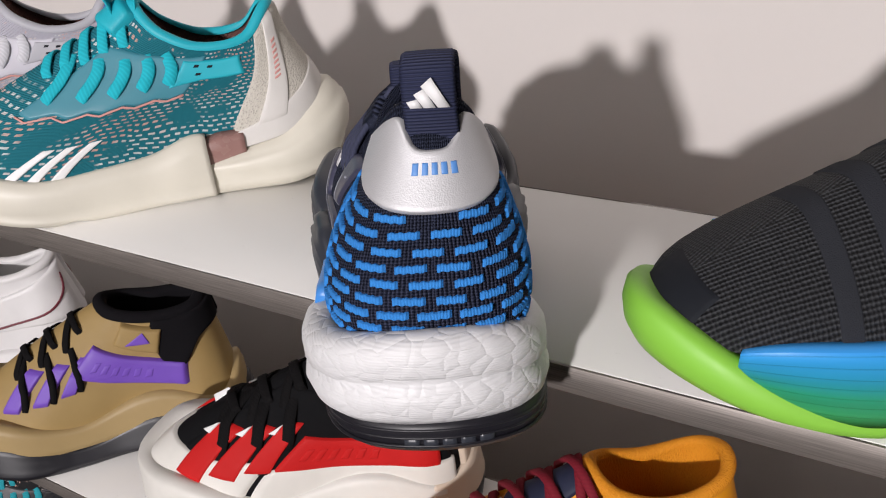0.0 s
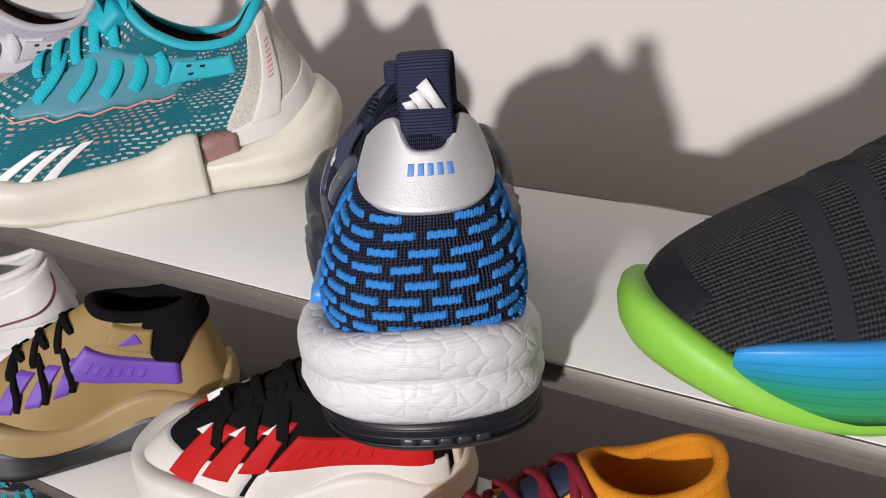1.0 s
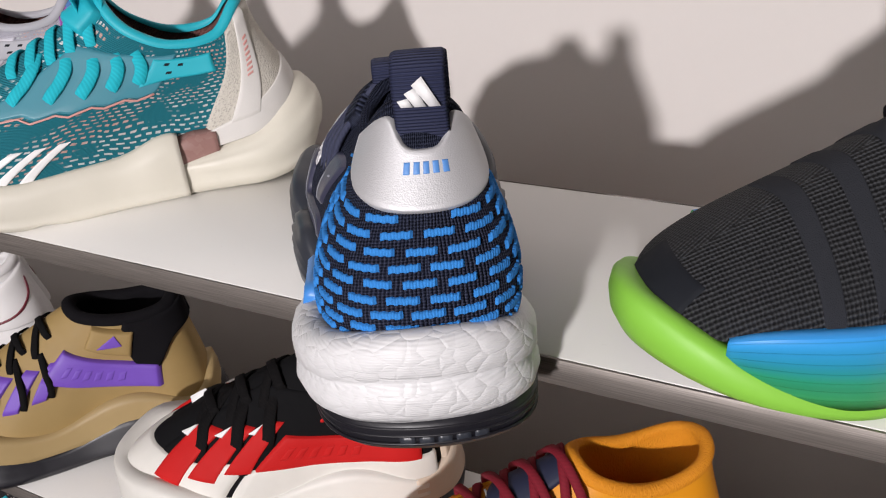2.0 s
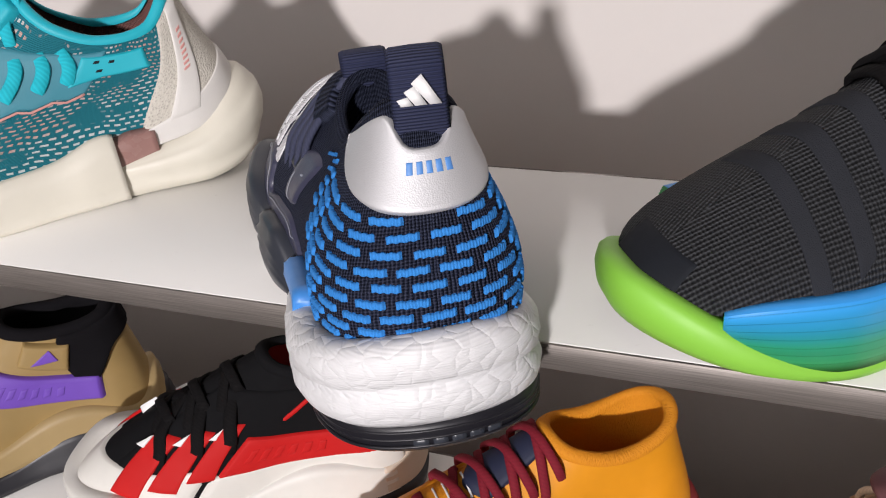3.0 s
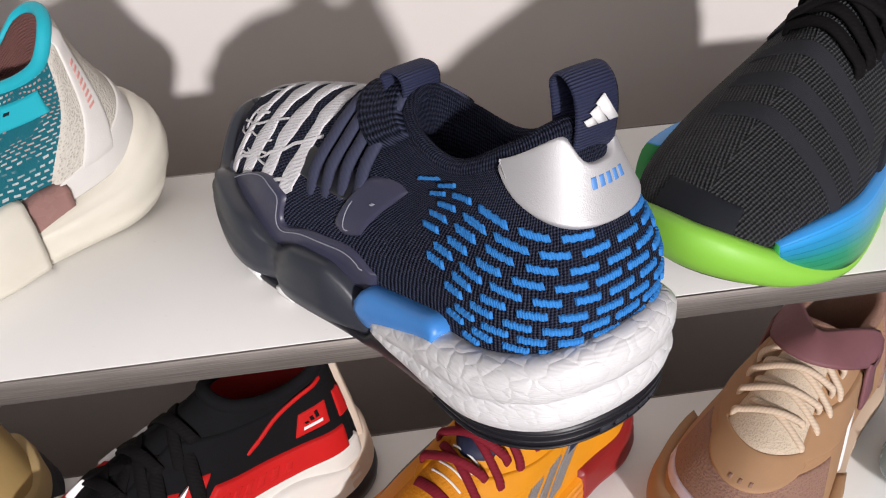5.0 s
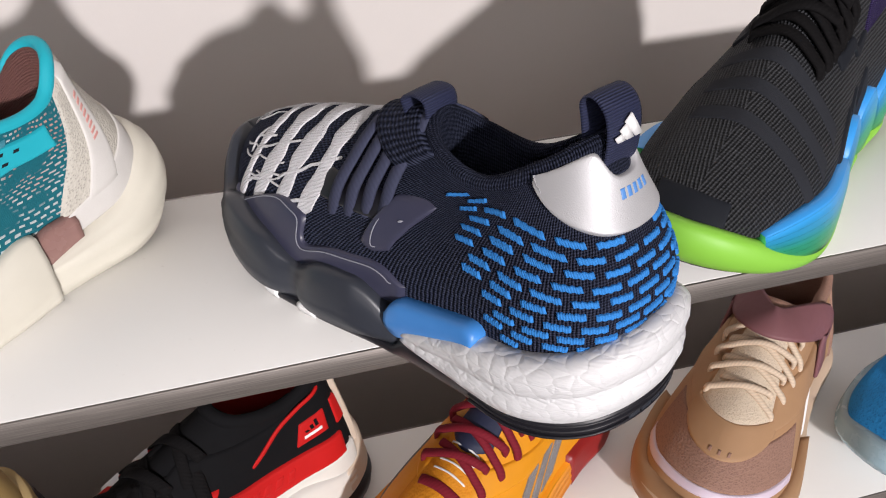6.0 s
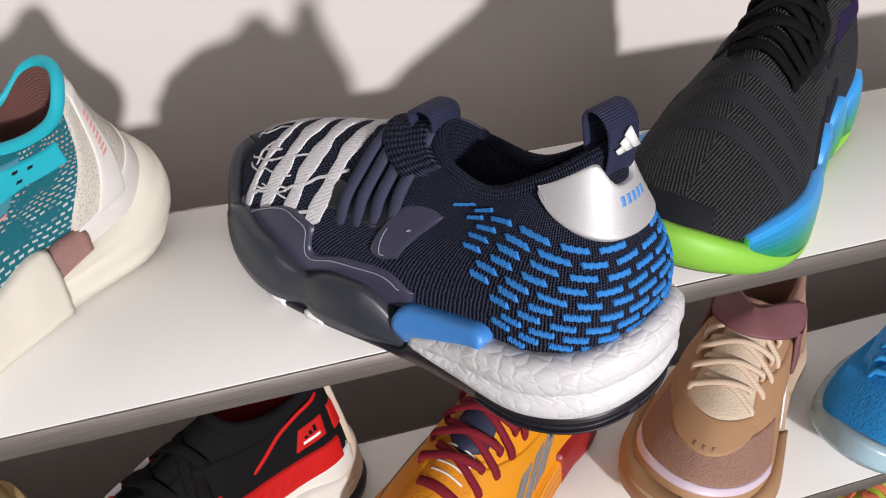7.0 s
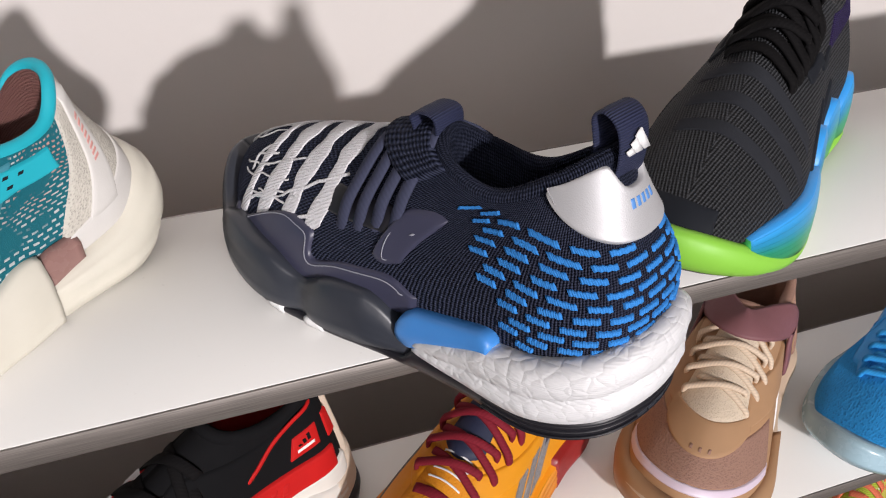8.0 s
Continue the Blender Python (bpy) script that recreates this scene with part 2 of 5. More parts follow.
def upper(last, name, material, parent, label="", n=96, m=26, th0=0.0, th1=1.0, k0=0.0, k1=1.0):
    bm = bmesh.new()
    wrap = th1 - th0 >= 0.999
    cols = n if wrap else n + 1
    rows = [[bm.verts.new(last.at(th0 + (th1 - th0) * j / n, k0 + (k1 - k0) * i / m)) for j in range(cols)] for i in range(m + 1)]
    grid_faces(bm, rows, wrap, lambda i, j: (j / n * 2.4 * last.L, i / m * 0.45 * last.L))
    return part(name, bm, material, parent, label)


def lining(last, material, parent, rim_r=0.004, depth=0.05, rim_mat=None):
    """Padded rim round the opening and the dark inside below it."""
    n = 72
    bm = bmesh.new()
    rows = []
    for i in range(9):
        a = math.pi * (i / 8) * 1.25 - 0.4
        row = []
        for j in range(n):
            th = j / n
            q = last.mouth(th)
            c = Vector((lerp(*last.collar, 0.5) * last.L, last.shift * 0.85 + last.curve(lerp(*last.collar, 0.5) * last.L), q.z))
            o = (q - c)
            o.z = 0
            o.normalize()
            row.append(bm.verts.new(q + o * (rim_r * math.cos(a) - rim_r * 0.6) + Vector((0, 0, rim_r * math.sin(a)))))
        rows.append(row)
    grid_faces(bm, rows, True, lambda i, j: (j / n * 0.5, i * 0.002))
    part("collar_rim", bm, rim_mat or material, parent)
    bm = bmesh.new()
    rows = []
    for i in range(7):
        row = []
        for j in range(n):
            q = last.mouth(j / n)
            c = Vector((lerp(*last.collar, 0.5) * last.L, last.shift * 0.85 + last.curve(lerp(*last.collar, 0.5) * last.L), q.z))
            d = q - c
            d.z = 0
            row.append(bm.verts.new(c + d * (0.93 - 0.02 * i) + Vector((0, 0, -i / 6 * (q.z - depth)))))
        rows.append(row)
    grid_faces(bm, rows, True, lambda i, j: (j / n * 0.5, i * 0.01))
    bm.faces.new(rows[-1])
    part("lining", bm, material, parent)


def sweep(last, name, material, parent, ths, profile, wrap=False, label=""):
    """A band round the shoe: profile(th) gives a closed section of (offset, z above the bottom)."""
    bm = bmesh.new()
    cols = []
    for th in ths:
        sec = profile(th)
        col = []
        for off, z in sec:
            p, _ = last.outline(th, off)
            col.append(bm.verts.new(p + Vector((0, 0, z + last.bottom(p.x)))))
        cols.append(col)
    k = len(cols[0])
    lay = bm.loops.layers.uv.verify()
    n = len(cols)
    for i in range(n if wrap else n - 1):
        for j in range(k):
            idx = [(i, j), (i + 1, j), (i + 1, j + 1), (i, j + 1)]
            f = bm.faces.new([cols[a % n][b % k] for a, b in idx])
            for lp, (a, b) in zip(f.loops, idx):
                lp[lay].uv = (a / n, profile.uv(b % k) if hasattr(profile, "uv") else b / k)
    if not wrap:
        bm.faces.new(cols[0])
        bm.faces.new(cols[-1][::-1])
    bmesh.ops.recalc_face_normals(bm, faces=bm.faces)
    return part(name, bm, material, parent, label)


def span(a, b, n):
    return [a + (b - a) * i / n for i in range(n + 1)]


def solid(last, name, material, parent, off, z0, z1, label="", n=80, round_=0.003):
    """A closed slab of the sole, in the shoe's outline, from z0(th) to z1(th)."""
    bm = bmesh.new()
    rows = []
    for dz, do in ((0, -0.02), (0, -round_), (0.35, 0), (0.7, 0.0008), (1, -0.0006), (1, -0.02)):
        row = []
        for j in range(n):
            th = j / n
            p, _ = last.outline(th, off + do)
            row.append(bm.verts.new(p + Vector((0, 0, lerp(z0(th), z1(th), dz) + last.bottom(p.x)))))
        rows.append(row)
    grid_faces(bm, rows, True, lambda i, j: (j / n, i / 5))
    bm.faces.new(rows[0][::-1])
    bm.faces.new(rows[-1])
    return part(name, bm, material, parent, label)


def patch(last, name, material, parent, to, nx=16, ny=8, off=0.0008, thick=0.0014, label="", edge=0.12):
    """A raised piece on the upper: to(a, b) gives (th, k) for a, b in 0..1. Its rim drops to the surface."""
    bm = bmesh.new()
    a_s = [0] + [edge * 0.5 * 0.6] + span(edge * 0.6, 1 - edge * 0.6, nx) + [1 - edge * 0.3] + [1]
    b_s = [0] + [edge * 0.5] + span(edge, 1 - edge, ny) + [1 - edge * 0.5] + [1]
    rows = []
    for i, b in enumerate(b_s):
        row = []
        for j, a in enumerate(a_s):
            rim = min(i, len(b_s) - 1 - i, j, len(a_s) - 1 - j)
            h = (-0.0006, off + thick * 0.75, off + thick)[min(rim, 2)]
            th, k = to(a, b)
            row.append(bm.verts.new(last.at(th, max(0.0, min(1.0, k)), h)))
        rows.append(row)
    w = (rows[0][0].co - rows[0][-1].co).length
    hgt = (rows[0][0].co - rows[-1][0].co).length
    grid_faces(bm, rows, False, lambda i, j: (a_s[j] * w, b_s[i] * hgt))
    return part(name, bm, material, parent, label)


def band(name, material, parent, pts, nrms, width, thick=0.0012, label="", sub=6):
    """A flat lace or strap along a smooth line, lying square to the normals."""
    def cr(seq, i, s):
        n = len(seq)
        p = [seq[max(0, min(n - 1, i + d))] for d in (-1, 0, 1, 2)]
        return 0.5 * ((2 * p[1]) + (p[2] - p[0]) * s + (2 * p[0] - 5 * p[1] + 4 * p[2] - p[3]) * s * s + (3 * p[1] - p[0] - 3 * p[2] + p[3]) * s**3)
    line, ups = [], []
    for i in range(len(pts) - 1):
        for q in range(sub):
            line.append(cr(pts, i, q / sub))
            ups.append(cr(nrms, i, q / sub).normalized())
    line.append(pts[-1].copy())
    ups.append(nrms[-1].normalized())
    bm = bmesh.new()
    rows, dist = [], [0.0]
    for i, p in enumerate(line):
        d = (line[min(i + 1, len(line) - 1)] - line[max(i - 1, 0)]).normalized()
        s = d.cross(ups[i]).normalized()
        u = s.cross(d).normalized()
        row = []
        for x, z in ((-0.5, 0.0), (-0.42, 0.5), (0, 0.62), (0.42, 0.5), (0.5, 0.0), (0.42, -0.5), (0, -0.5), (-0.42, -0.5)):
            row.append(bm.verts.new(p + s * (x * width) + u * (z * thick)))
        rows.append(row)
        if i:
            dist.append(dist[-1] + (p - line[i - 1]).length)
    grid_faces(bm, rows, True, lambda i, j: ((j % 8) / 8 * width * 2, dist[i]))
    bm.faces.new(rows[0][::-1])
    bm.faces.new(rows[-1])
    bmesh.ops.recalc_face_normals(bm, faces=bm.faces)
    return part(name, bm, material, parent, label)


def box(bm, lo, hi, bevel=0.0, seg=2):
    r = bmesh.ops.create_cube(bm, size=1)
    for v in r["verts"]:
        v.co = Vector([lo[i] + (v.co[i] + 0.5) * (hi[i] - lo[i]) for i in range(3)])
    if bevel:
        bmesh.ops.bevel(bm, geom=list({e for v in r["verts"] for e in v.link_edges}), offset=bevel, segments=seg, profile=0.7, affect="EDGES")
    return bm


def lace_over(last, material, parent, th_a, k_a, th_b, k_b, rise=0.006, width=0.007, thick=0.002, label="", name="lace", n=6, sag=0.0):
    """A lace from one eyelet over the throat to another."""
    a, b = last.at(th_a, k_a, 0.001), last.at(th_b, k_b, 0.001)
    na, nb = last.normal(th_a, k_a), last.normal(th_b, k_b)
    pts, ns = [], []
    for i in range(n + 1):
        s = i / n
        up = na.lerp(nb, s).normalized()
        up = (up + Vector((0, 0, 0.35 * math.sin(math.pi * s)))).normalized()
        p = a.lerp(b, s)
        bow = math.sin(math.pi * s) ** 0.6 if 0 < s < 1 else 0
        pts.append(p + Vector((sag * bow, 0, 0)) + Vector((0, 0, 1)) * bow * (rise + 0.20 * (a - b).length))
        ns.append(up)
    return band(name, material, parent, pts, ns, width, thick, label)


def lace_on(last, material, parent, path, rise=0.003, width=0.007, thick=0.002, name="lace", label=""):
    """A lace lying on the upper along (th, k) points."""
    pts = [last.at(t, k, rise if 0 < i < len(path) - 1 else -0.001) for i, (t, k) in enumerate(path)]
    return band(name, material, parent, pts, [last.normal(t, k) for t, k in path], width, thick, label)


def k_at(last, th, x):
    """How far up the column th the upper passes the length x."""
    lo, hi = 0.02, 0.995
    for _ in range(15):
        mid = (lo + hi) / 2
        if last.at(th, mid).x > x:
            lo = mid
        else:
            hi = mid
    return lo


def lace_across(last, material, parent, x_a, x_b, th_a, th_b, width=0.008, thick=0.0026, rise=0.002, name="lace", label="", n=10):
    """A lace lying over the instep from x_a at th_a to x_b at th_b, with its ends tucked in."""
    pts, ns = [], []
    for i in range(n + 1):
        s = i / n
        th = lerp(th_a, th_b, s)
        k = k_at(last, th, lerp(x_a, x_b, s))
        pts.append(last.at(th, k, rise if 0 < i < n else -0.003))
        ns.append(last.normal(th, k))
    return band(name, material, parent, pts, ns, width, thick, label, 4)


def quad(c00, c10, c11, c01, bow=0.0):
    """A four-sided region from its corners in (th, k); bow rounds its lower and upper edges."""
    def to(a, b):
        lo = (lerp(c00[0], c10[0], a), lerp(c00[1], c10[1], a) - bow * math.sin(math.pi * a))
        hi = (lerp(c01[0], c11[0], a), lerp(c01[1], c11[1], a) + bow * math.sin(math.pi * a))
        return lerp(lo[0], hi[0], b), lerp(lo[1], hi[1], b)
    return to


def between(low, high, t0, t1):
    """A region between two curves k = low(th), high(th)."""
    def to(a, b):
        th = lerp(t0, t1, a)
        return th, lerp(low(th), high(th), b)
    return to

# ---- setting ----
SHELF, LOWER, LOWEST = 1.0, 0.674, 0.348
DEPTH, THICK, WALL_Y = 0.197, 0.0175, 0.533


def structure(name, bm, material, label="", smooth=False):
    ob = new(name, mesh_from(bm, name, material, smooth))
    return tagged(ob, label=label, kind="structure")


WHITE_LAMINATE, STEEL = laminate(), brushed_metal()
ROOM_PAINT = wall_paint("grey_room_paint", (0.55, 0.52, 0.49))
structure("wall_back", box(bmesh.new(), (-3, WALL_Y, -0.4), (3, WALL_Y + 0.12, 3.0)), wall_paint("warm_grey_wall_paint", (0.66, 0.625, 0.60)), "warm grey painted wall behind the shoe shelves")
structure("floor", box(bmesh.new(), (-3, -6.2, -0.5), (3, WALL_Y, -0.4)), wall_paint("shop_floor_grey", (0.35, 0.33, 0.31)), "grey shop floor")
structure("ceiling", box(bmesh.new(), (-3.1, -6.3, 3.0), (3.1, WALL_Y + 0.12, 3.1)), ROOM_PAINT, "plain shop ceiling")
structure("wall_left", box(bmesh.new(), (-3.1, -6.2, -0.4), (-3, WALL_Y, 3.0)), ROOM_PAINT, "plain shop side wall")
structure("wall_right", box(bmesh.new(), (3, -6.2, -0.4), (3.1, WALL_Y, 3.0)), ROOM_PAINT, "plain shop side wall")
structure("wall_front", box(bmesh.new(), (-3, -6.3, -0.4), (3, -6.2, 3.0)), ROOM_PAINT, "plain shop wall opposite the shelves")


def shelf(z, label):
    ob = thing("display_shelf", pose(0, 0, z), label, "shelf", "shoe display shelves")
    part("board", box(bmesh.new(), (-1.6, 0.0012, -THICK + 0.001), (1.6, DEPTH, 0.0), 0.0006, 1), WHITE_LAMINATE, ob, "white laminate board")
    part("edge_strip", box(bmesh.new(), (-1.6, -0.0006, -THICK), (1.6, 0.0011, -0.0004), 0.0003, 1), STEEL, ob, "brushed metal edge strip")
    part("back_strip", box(bmesh.new(), (-1.6, DEPTH + 0.0002, -THICK), (1.6, DEPTH + 0.0012, 0.0003), 0.0003, 1), STEEL, ob)
    return ob


shelf(SHELF, "white laminate display shelf with brushed metal edge")
shelf(LOWER, "white laminate display shelf below, with brushed metal edge")
shelf(LOWEST, "lowest white laminate display shelf, mostly out of sight")

TAUPE = wall_paint("taupe_panel_paint", (0.40, 0.36, 0.335))
# unseen rail, added to keep light under the shelf off the far wall
structure("light_block_rail", box(bmesh.new(), (-1.6, DEPTH - 0.012, 0.853), (1.6, DEPTH - 0.001, SHELF - THICK - 0.0005)), TAUPE, "unseen light blocker added under the back of the upper shelf")
# two panels added behind the lower bays so the far wall stays shaded
structure("light_block_1", box(bmesh.new(), (-1.6, DEPTH + 0.0016, LOWEST + 0.0005), (1.6, DEPTH + 0.012, LOWER - THICK - 0.0005)), TAUPE, "added taupe light blocker behind the bay under the lower shelf")
structure("light_block_2", box(bmesh.new(), (-1.6, DEPTH + 0.0016, -0.4), (1.6, DEPTH + 0.012, LOWEST - THICK - 0.0005)), TAUPE, "added taupe light blocker below the lowest shelf")
for i, x in enumerate((-1.6, 1.575)):
    structure("shelf_upright_%d" % (i + 1), box(bmesh.new(), (x - 0.03 if i == 0 else x + 0.027, 0.0, -0.4), (x - 0.002 if i == 0 else x + 0.055, WALL_Y, SHELF + 0.0)), TAUPE, "taupe upright carrying the shelves")

# ---- shoes on the upper shelf ----
NAVY, NAVY2 = (0.006, 0.008, 0.018), (0.052, 0.060, 0.100)
BLUE, WHITE = (0.035, 0.20, 0.55), (0.80, 0.80, 0.80)
NAVY_KNIT = knit("navy_knit", NAVY, shade(NAVY2, 1.35), 0.0027, 0.0022, 1.0)
NAVY_RIB = knit("navy_rib_knit", NAVY, NAVY2, 0.0024, 0.0020, 1.0)
NAVY_SMOOTH = synthetic("navy_overlay", (0.046, 0.047, 0.082), 0.36)
NAVY_RUBBER = rubber("navy_rubber", (0.032, 0.036, 0.047), 0.36)
BLACK_RUBBER = rubber("black_rubber", (0.010, 0.0095, 0.014), 0.42)
BLUE_YARN = knit("blue_yarn", BLUE, shade(BLUE, 1.3), 0.0013, 0.0030, 0.35)
BLUE_CLIP = rubber("blue_moulded_clip", (0.055, 0.25, 0.66), 0.4)
BOOST_FOAM = foam_beads("white_bead_foam", (0.69, 0.69, 0.70))
SILVER = silver_leather("silver_leather")
NAVY_WEB = webbing("navy_webbing", (0.016, 0.020, 0.050))
NAVY_LACE = woven_lace("navy_lace", (0.042, 0.047, 0.085))
WHITE_PRINT = plain("white_print", WHITE, 0.55)
WHITE_YARN = knit("white_yarn", (0.68, 0.67, 0.70), (0.82, 0.82, 0.84), 0.0016, 0.0012, 0.6)
BLUE_PRINT = plain("blue_print", (0.09, 0.26, 0.62), 0.45)
GREY_PRINT = plain("grey_stitching", (0.30, 0.31, 0.36), 0.6)


def three_bars(parent, origin, right, up, size, material, skew=0.5):
    """The three rising slanted bars of a sports mark, as thin plates."""
    nrm = right.cross(up).normalized()
    for i in range(3):
        bm = bmesh.new()
        h = size * (0.20, 0.44, 0.70)[i]
        x0, w = size * (0.04, 0.36, 0.70)[i], size * 0.28
        sh = [(x0, 0), (x0 + w, 0), (x0 + w - skew * h, h), (x0 + w * 0.12 - skew * h, h * 0.72)]
        vs = [[bm.verts.new(origin + right * x + up * y + nrm * d) for x, y in sh] for d in (-0.0004, 0.0005)]
        bm.faces.new(vs[1])
        for k in range(4):
            bm.faces.new((vs[0][k], vs[0][(k + 1) % 4], vs[1][(k + 1) % 4], vs[1][k]))
        part("logo_bar", bm, material, parent, "white slanted logo bar")


def loop_tab(parent, name, material, base_out, base_in, axis, height, lean, width, thick=0.0018, label=""):
    """A pull tab: webbing that rises from one foot, turns over and comes down at the other."""
    up = Vector((lean, 0, 1)).normalized()
    mid = (base_out + base_in) / 2
    d = base_in - base_out
    pts = [base_out - up * 0.012 + d * 0.40, base_out - up * 0.003 + d * 0.10, base_out + up * height * 0.45 - d * 0.10, base_out + up * height * 0.85 + d * 0.0, mid + up * height * 1.0, base_in + up * height * 0.82, base_in + up * height * 0.4, base_in - up * 0.012]
    ns = [-d, -d, -d, up * 0.5 * d.length - d, up * d.length, d + up * 0.4 * d.length, d, d]
    return band(name, material, parent, pts, [v.normalized() for v in ns], width, thick, label)


def main_shoe(m):
    ob = thing("basketball_shoe", m, "navy knit shoe with blue dashes, silver heel patch, white foam sole", "shoe", "display shoes")
    L = 0.325
    la = Last(L, 1.09, 1,
              sole=[(0, 0.060), (0.1, 0.054), (0.2, 0.040), (0.3, 0.030), (0.4, 0.028), (0.5, 0.034), (0.6, 0.028), (0.7, 0.030), (0.8, 0.040), (0.9, 0.054)],
              rim=[(0, 0.153), (0.07, 0.150), (0.15, 0.136), (0.26, 0.116), (0.36, 0.120), (0.5, 0.132), (0.64, 0.120), (0.74, 0.116), (0.85, 0.136), (0.93, 0.150)],
              collar=(0.120, 0.450), collar_w=0.082, spring=0.024, heel_lift=0.008,
              h1=[(0, 0.035), (0.2, 0.045), (0.33, 0.036), (0.42, 0.036), (0.5, 0.038), (0.58, 0.036), (0.67, 0.036), (0.8, 0.045)],
              out1=[(0, 0.003), (0.06, 0.007), (0.13, 0.008), (0.22, 0.005), (0.3, 0.004), (0.4, 0.001), (0.5, 0.0), (0.6, 0.0), (0.7, 0.0), (0.87, 0.010), (0.94, 0.009)],
              h2=[(0, 0.035), (0.2, 0.030), (0.35, 0.022), (0.5, 0.022), (0.65, 0.022), (0.8, 0.030)],
              out2=[(0, 0.012), (0.15, 0.014), (0.25, 0.021), (0.37, 0.028), (0.5, 0.054), (0.63, 0.028), (0.75, 0.016), (0.85, 0.012)], inset=0.0045, shift=-0.010, bend=(-0.0105, 0.12, -0.22))
    upper(la, "upper", NAVY_KNIT, ob, "navy ribbed knit upper", n=128, m=32)
    lining(la, NAVY_RIB, ob, 0.0048)
    # soles
    solid(la, "outsole", BLACK_RUBBER, ob, 0.005, lambda t: 0.0, lambda t: 0.0172 if t < 0.235 or t > 0.765 else 0.008, "black rubber outsole", n=112)
    for z in (0.0035, 0.0080, 0.0122):
        sweep(la, "outsole_ridge", BLACK_RUBBER, ob, span(-0.17, 0.17, 40), lambda t, z=z: [(0.004, z), (0.0062, z + 0.0006), (0.0062, z + 0.0016), (0.004, z + 0.0022)])
    for i in range(5):
        t = -0.036 + 0.0135 * i
        sweep(la, "raised_bar", NAVY_RUBBER, ob, span(t, t + 0.0105, 3), lambda t: [(0.004, 0.003), (0.0058, 0.0034), (0.0058, 0.0094), (0.004, 0.010)])

    def foam(t):
        d = abs(t if t < 0.5 else t - 1)
        e = max(0.0, min(1.0, (0.232 - d) / 0.06)) ** 0.6
        top = la.sole(t) + 0.004
        w = 0.0014 * noise.noise(Vector((t * 60, 2, 0)))
        base = 0.0168
        f = lambda z: base + (top - base) * z * (0.35 + 0.65 * e)
        side = 0.0035 * math.sin(2 * math.pi * t)
        g = lambda o: (o + side) * (0.45 + 0.55 * e)
        return [(-0.014, base), (g(0.004), base), (g(0.0080), f(0.10)), (g(0.0096 + w), f(0.26)), (g(0.0086), f(0.38)), (g(0.0050), f(0.46)), (g(0.0084 + w), f(0.54)),
                (g(0.0088 - w), f(0.68)), (g(0.0082), f(0.84)), (g(0.0035), f(0.96)), (g(-0.002), f(1.0)), (-0.014, f(0.95))]
    sweep(la, "heel_foam", BOOST_FOAM, ob, span(-0.232, 0.232, 104), foam, label="white bead foam heel")
    for s in (1, -1):
        def th(t, s=s):
            return t if s > 0 else 1 - t

        def wall(t):
            d = t if t < 0.5 else 1 - t
            lobe1 = math.exp(-((d - 0.284) / 0.040) ** 4)
            lobe2 = math.exp(-((d - 0.380) / 0.046) ** 4)
            toe = max(0.0, min(1.0, (d - 0.43) / 0.05))
            end = max(0.0, min(1.0, (d - 0.238) / 0.035)) ** 0.5
            top = (0.026 + 0.020 * lobe1 + 0.021 * lobe2 + 0.012 * toe) * (0.55 + 0.45 * end)
            crease = 1 - 0.50 * math.exp(-((d - 0.331) / 0.008) ** 2)
            o = (0.005 + 0.0058 * lobe1 + 0.0050 * lobe2 + 0.002 * toe) * crease * (0.3 + 0.7 * end)
            return [(-0.012, 0.0075), (o * 0.6, 0.0078), (o, 0.0115), (o * 1.05, lerp(0.01, top, 0.3)), (o * 0.92, lerp(0.01, top, 0.34)), (o * 1.02, lerp(0.01, top, 0.5)), (o * 0.86, lerp(0.01, top, 0.55)),
                    (o * 0.92, lerp(0.01, top, 0.72)), (o * 0.7, lerp(0.01, top, 0.77)), (o * 0.6, top * 0.95), (o * 0.2, top), (-0.012, top * 0.93)]
        sweep(la, "forefoot_sidewall", NAVY_RUBBER, ob, [th(t) for t in span(0.238, 0.5, 64)], wall, label="dark navy lobed forefoot sidewall")

        def clip(t):
            d = t if t < 0.5 else 1 - t
            a = max(0.0, min(1.0, (d - 0.166) / 0.010)) ** 0.5
            b = max(0.0, min(1.0, (0.245 - d) / 0.010)) ** 0.5
            e = a * b
            zt, zb = lerp(0.057, 0.041, max(0, min(1, (d - 0.17) / 0.08))), lerp(0.037, 0.016, max(0, min(1, (d - 0.185) / 0.05)))
            c, h = (zt + zb) / 2, (zt - zb) / 2 * (0.5 + 0.5 * e)
            return [(-0.012, c - h), (0.002, c - h), (0.0058, c - h * 0.75), (0.0068, c), (0.0055, c + h * 0.8), (0.0020, c + h), (-0.012, c + h * 0.9)]
        sweep(la, "side_clip", BLUE_CLIP, ob, [th(t) for t in span(0.166, 0.245, 28)], clip, label="bright blue moulded side clip")
        for a, b in ((0.310, 0.326), (0.346, 0.360), (0.388, 0.398)):
            sweep(la, "outsole_insert", WHITE_PRINT, ob, [th(t) for t in span(a, b, 4)], lambda t: [(0.0, 0.0035), (0.0058, 0.0018), (0.0072, 0.006), (0.0068, 0.0088), (0.0, 0.0088)], label="white outsole insert")

        def over_top(t):
            d = t if t < 0.5 else 1 - t
            return 0.10 + 0.15 * math.exp(-((d - 0.288) / 0.044) ** 4) + 0.27 * math.exp(-((d - 0.370) / 0.033) ** 4)
        patch(la, "forefoot_overlay", NAVY_SMOOTH, ob, between(lambda t: 0.0, over_top, th(0.235), th(0.430)), 60, 6, 0.0006, 0.0020, "smooth navy wave-edged overlay", 0.06)
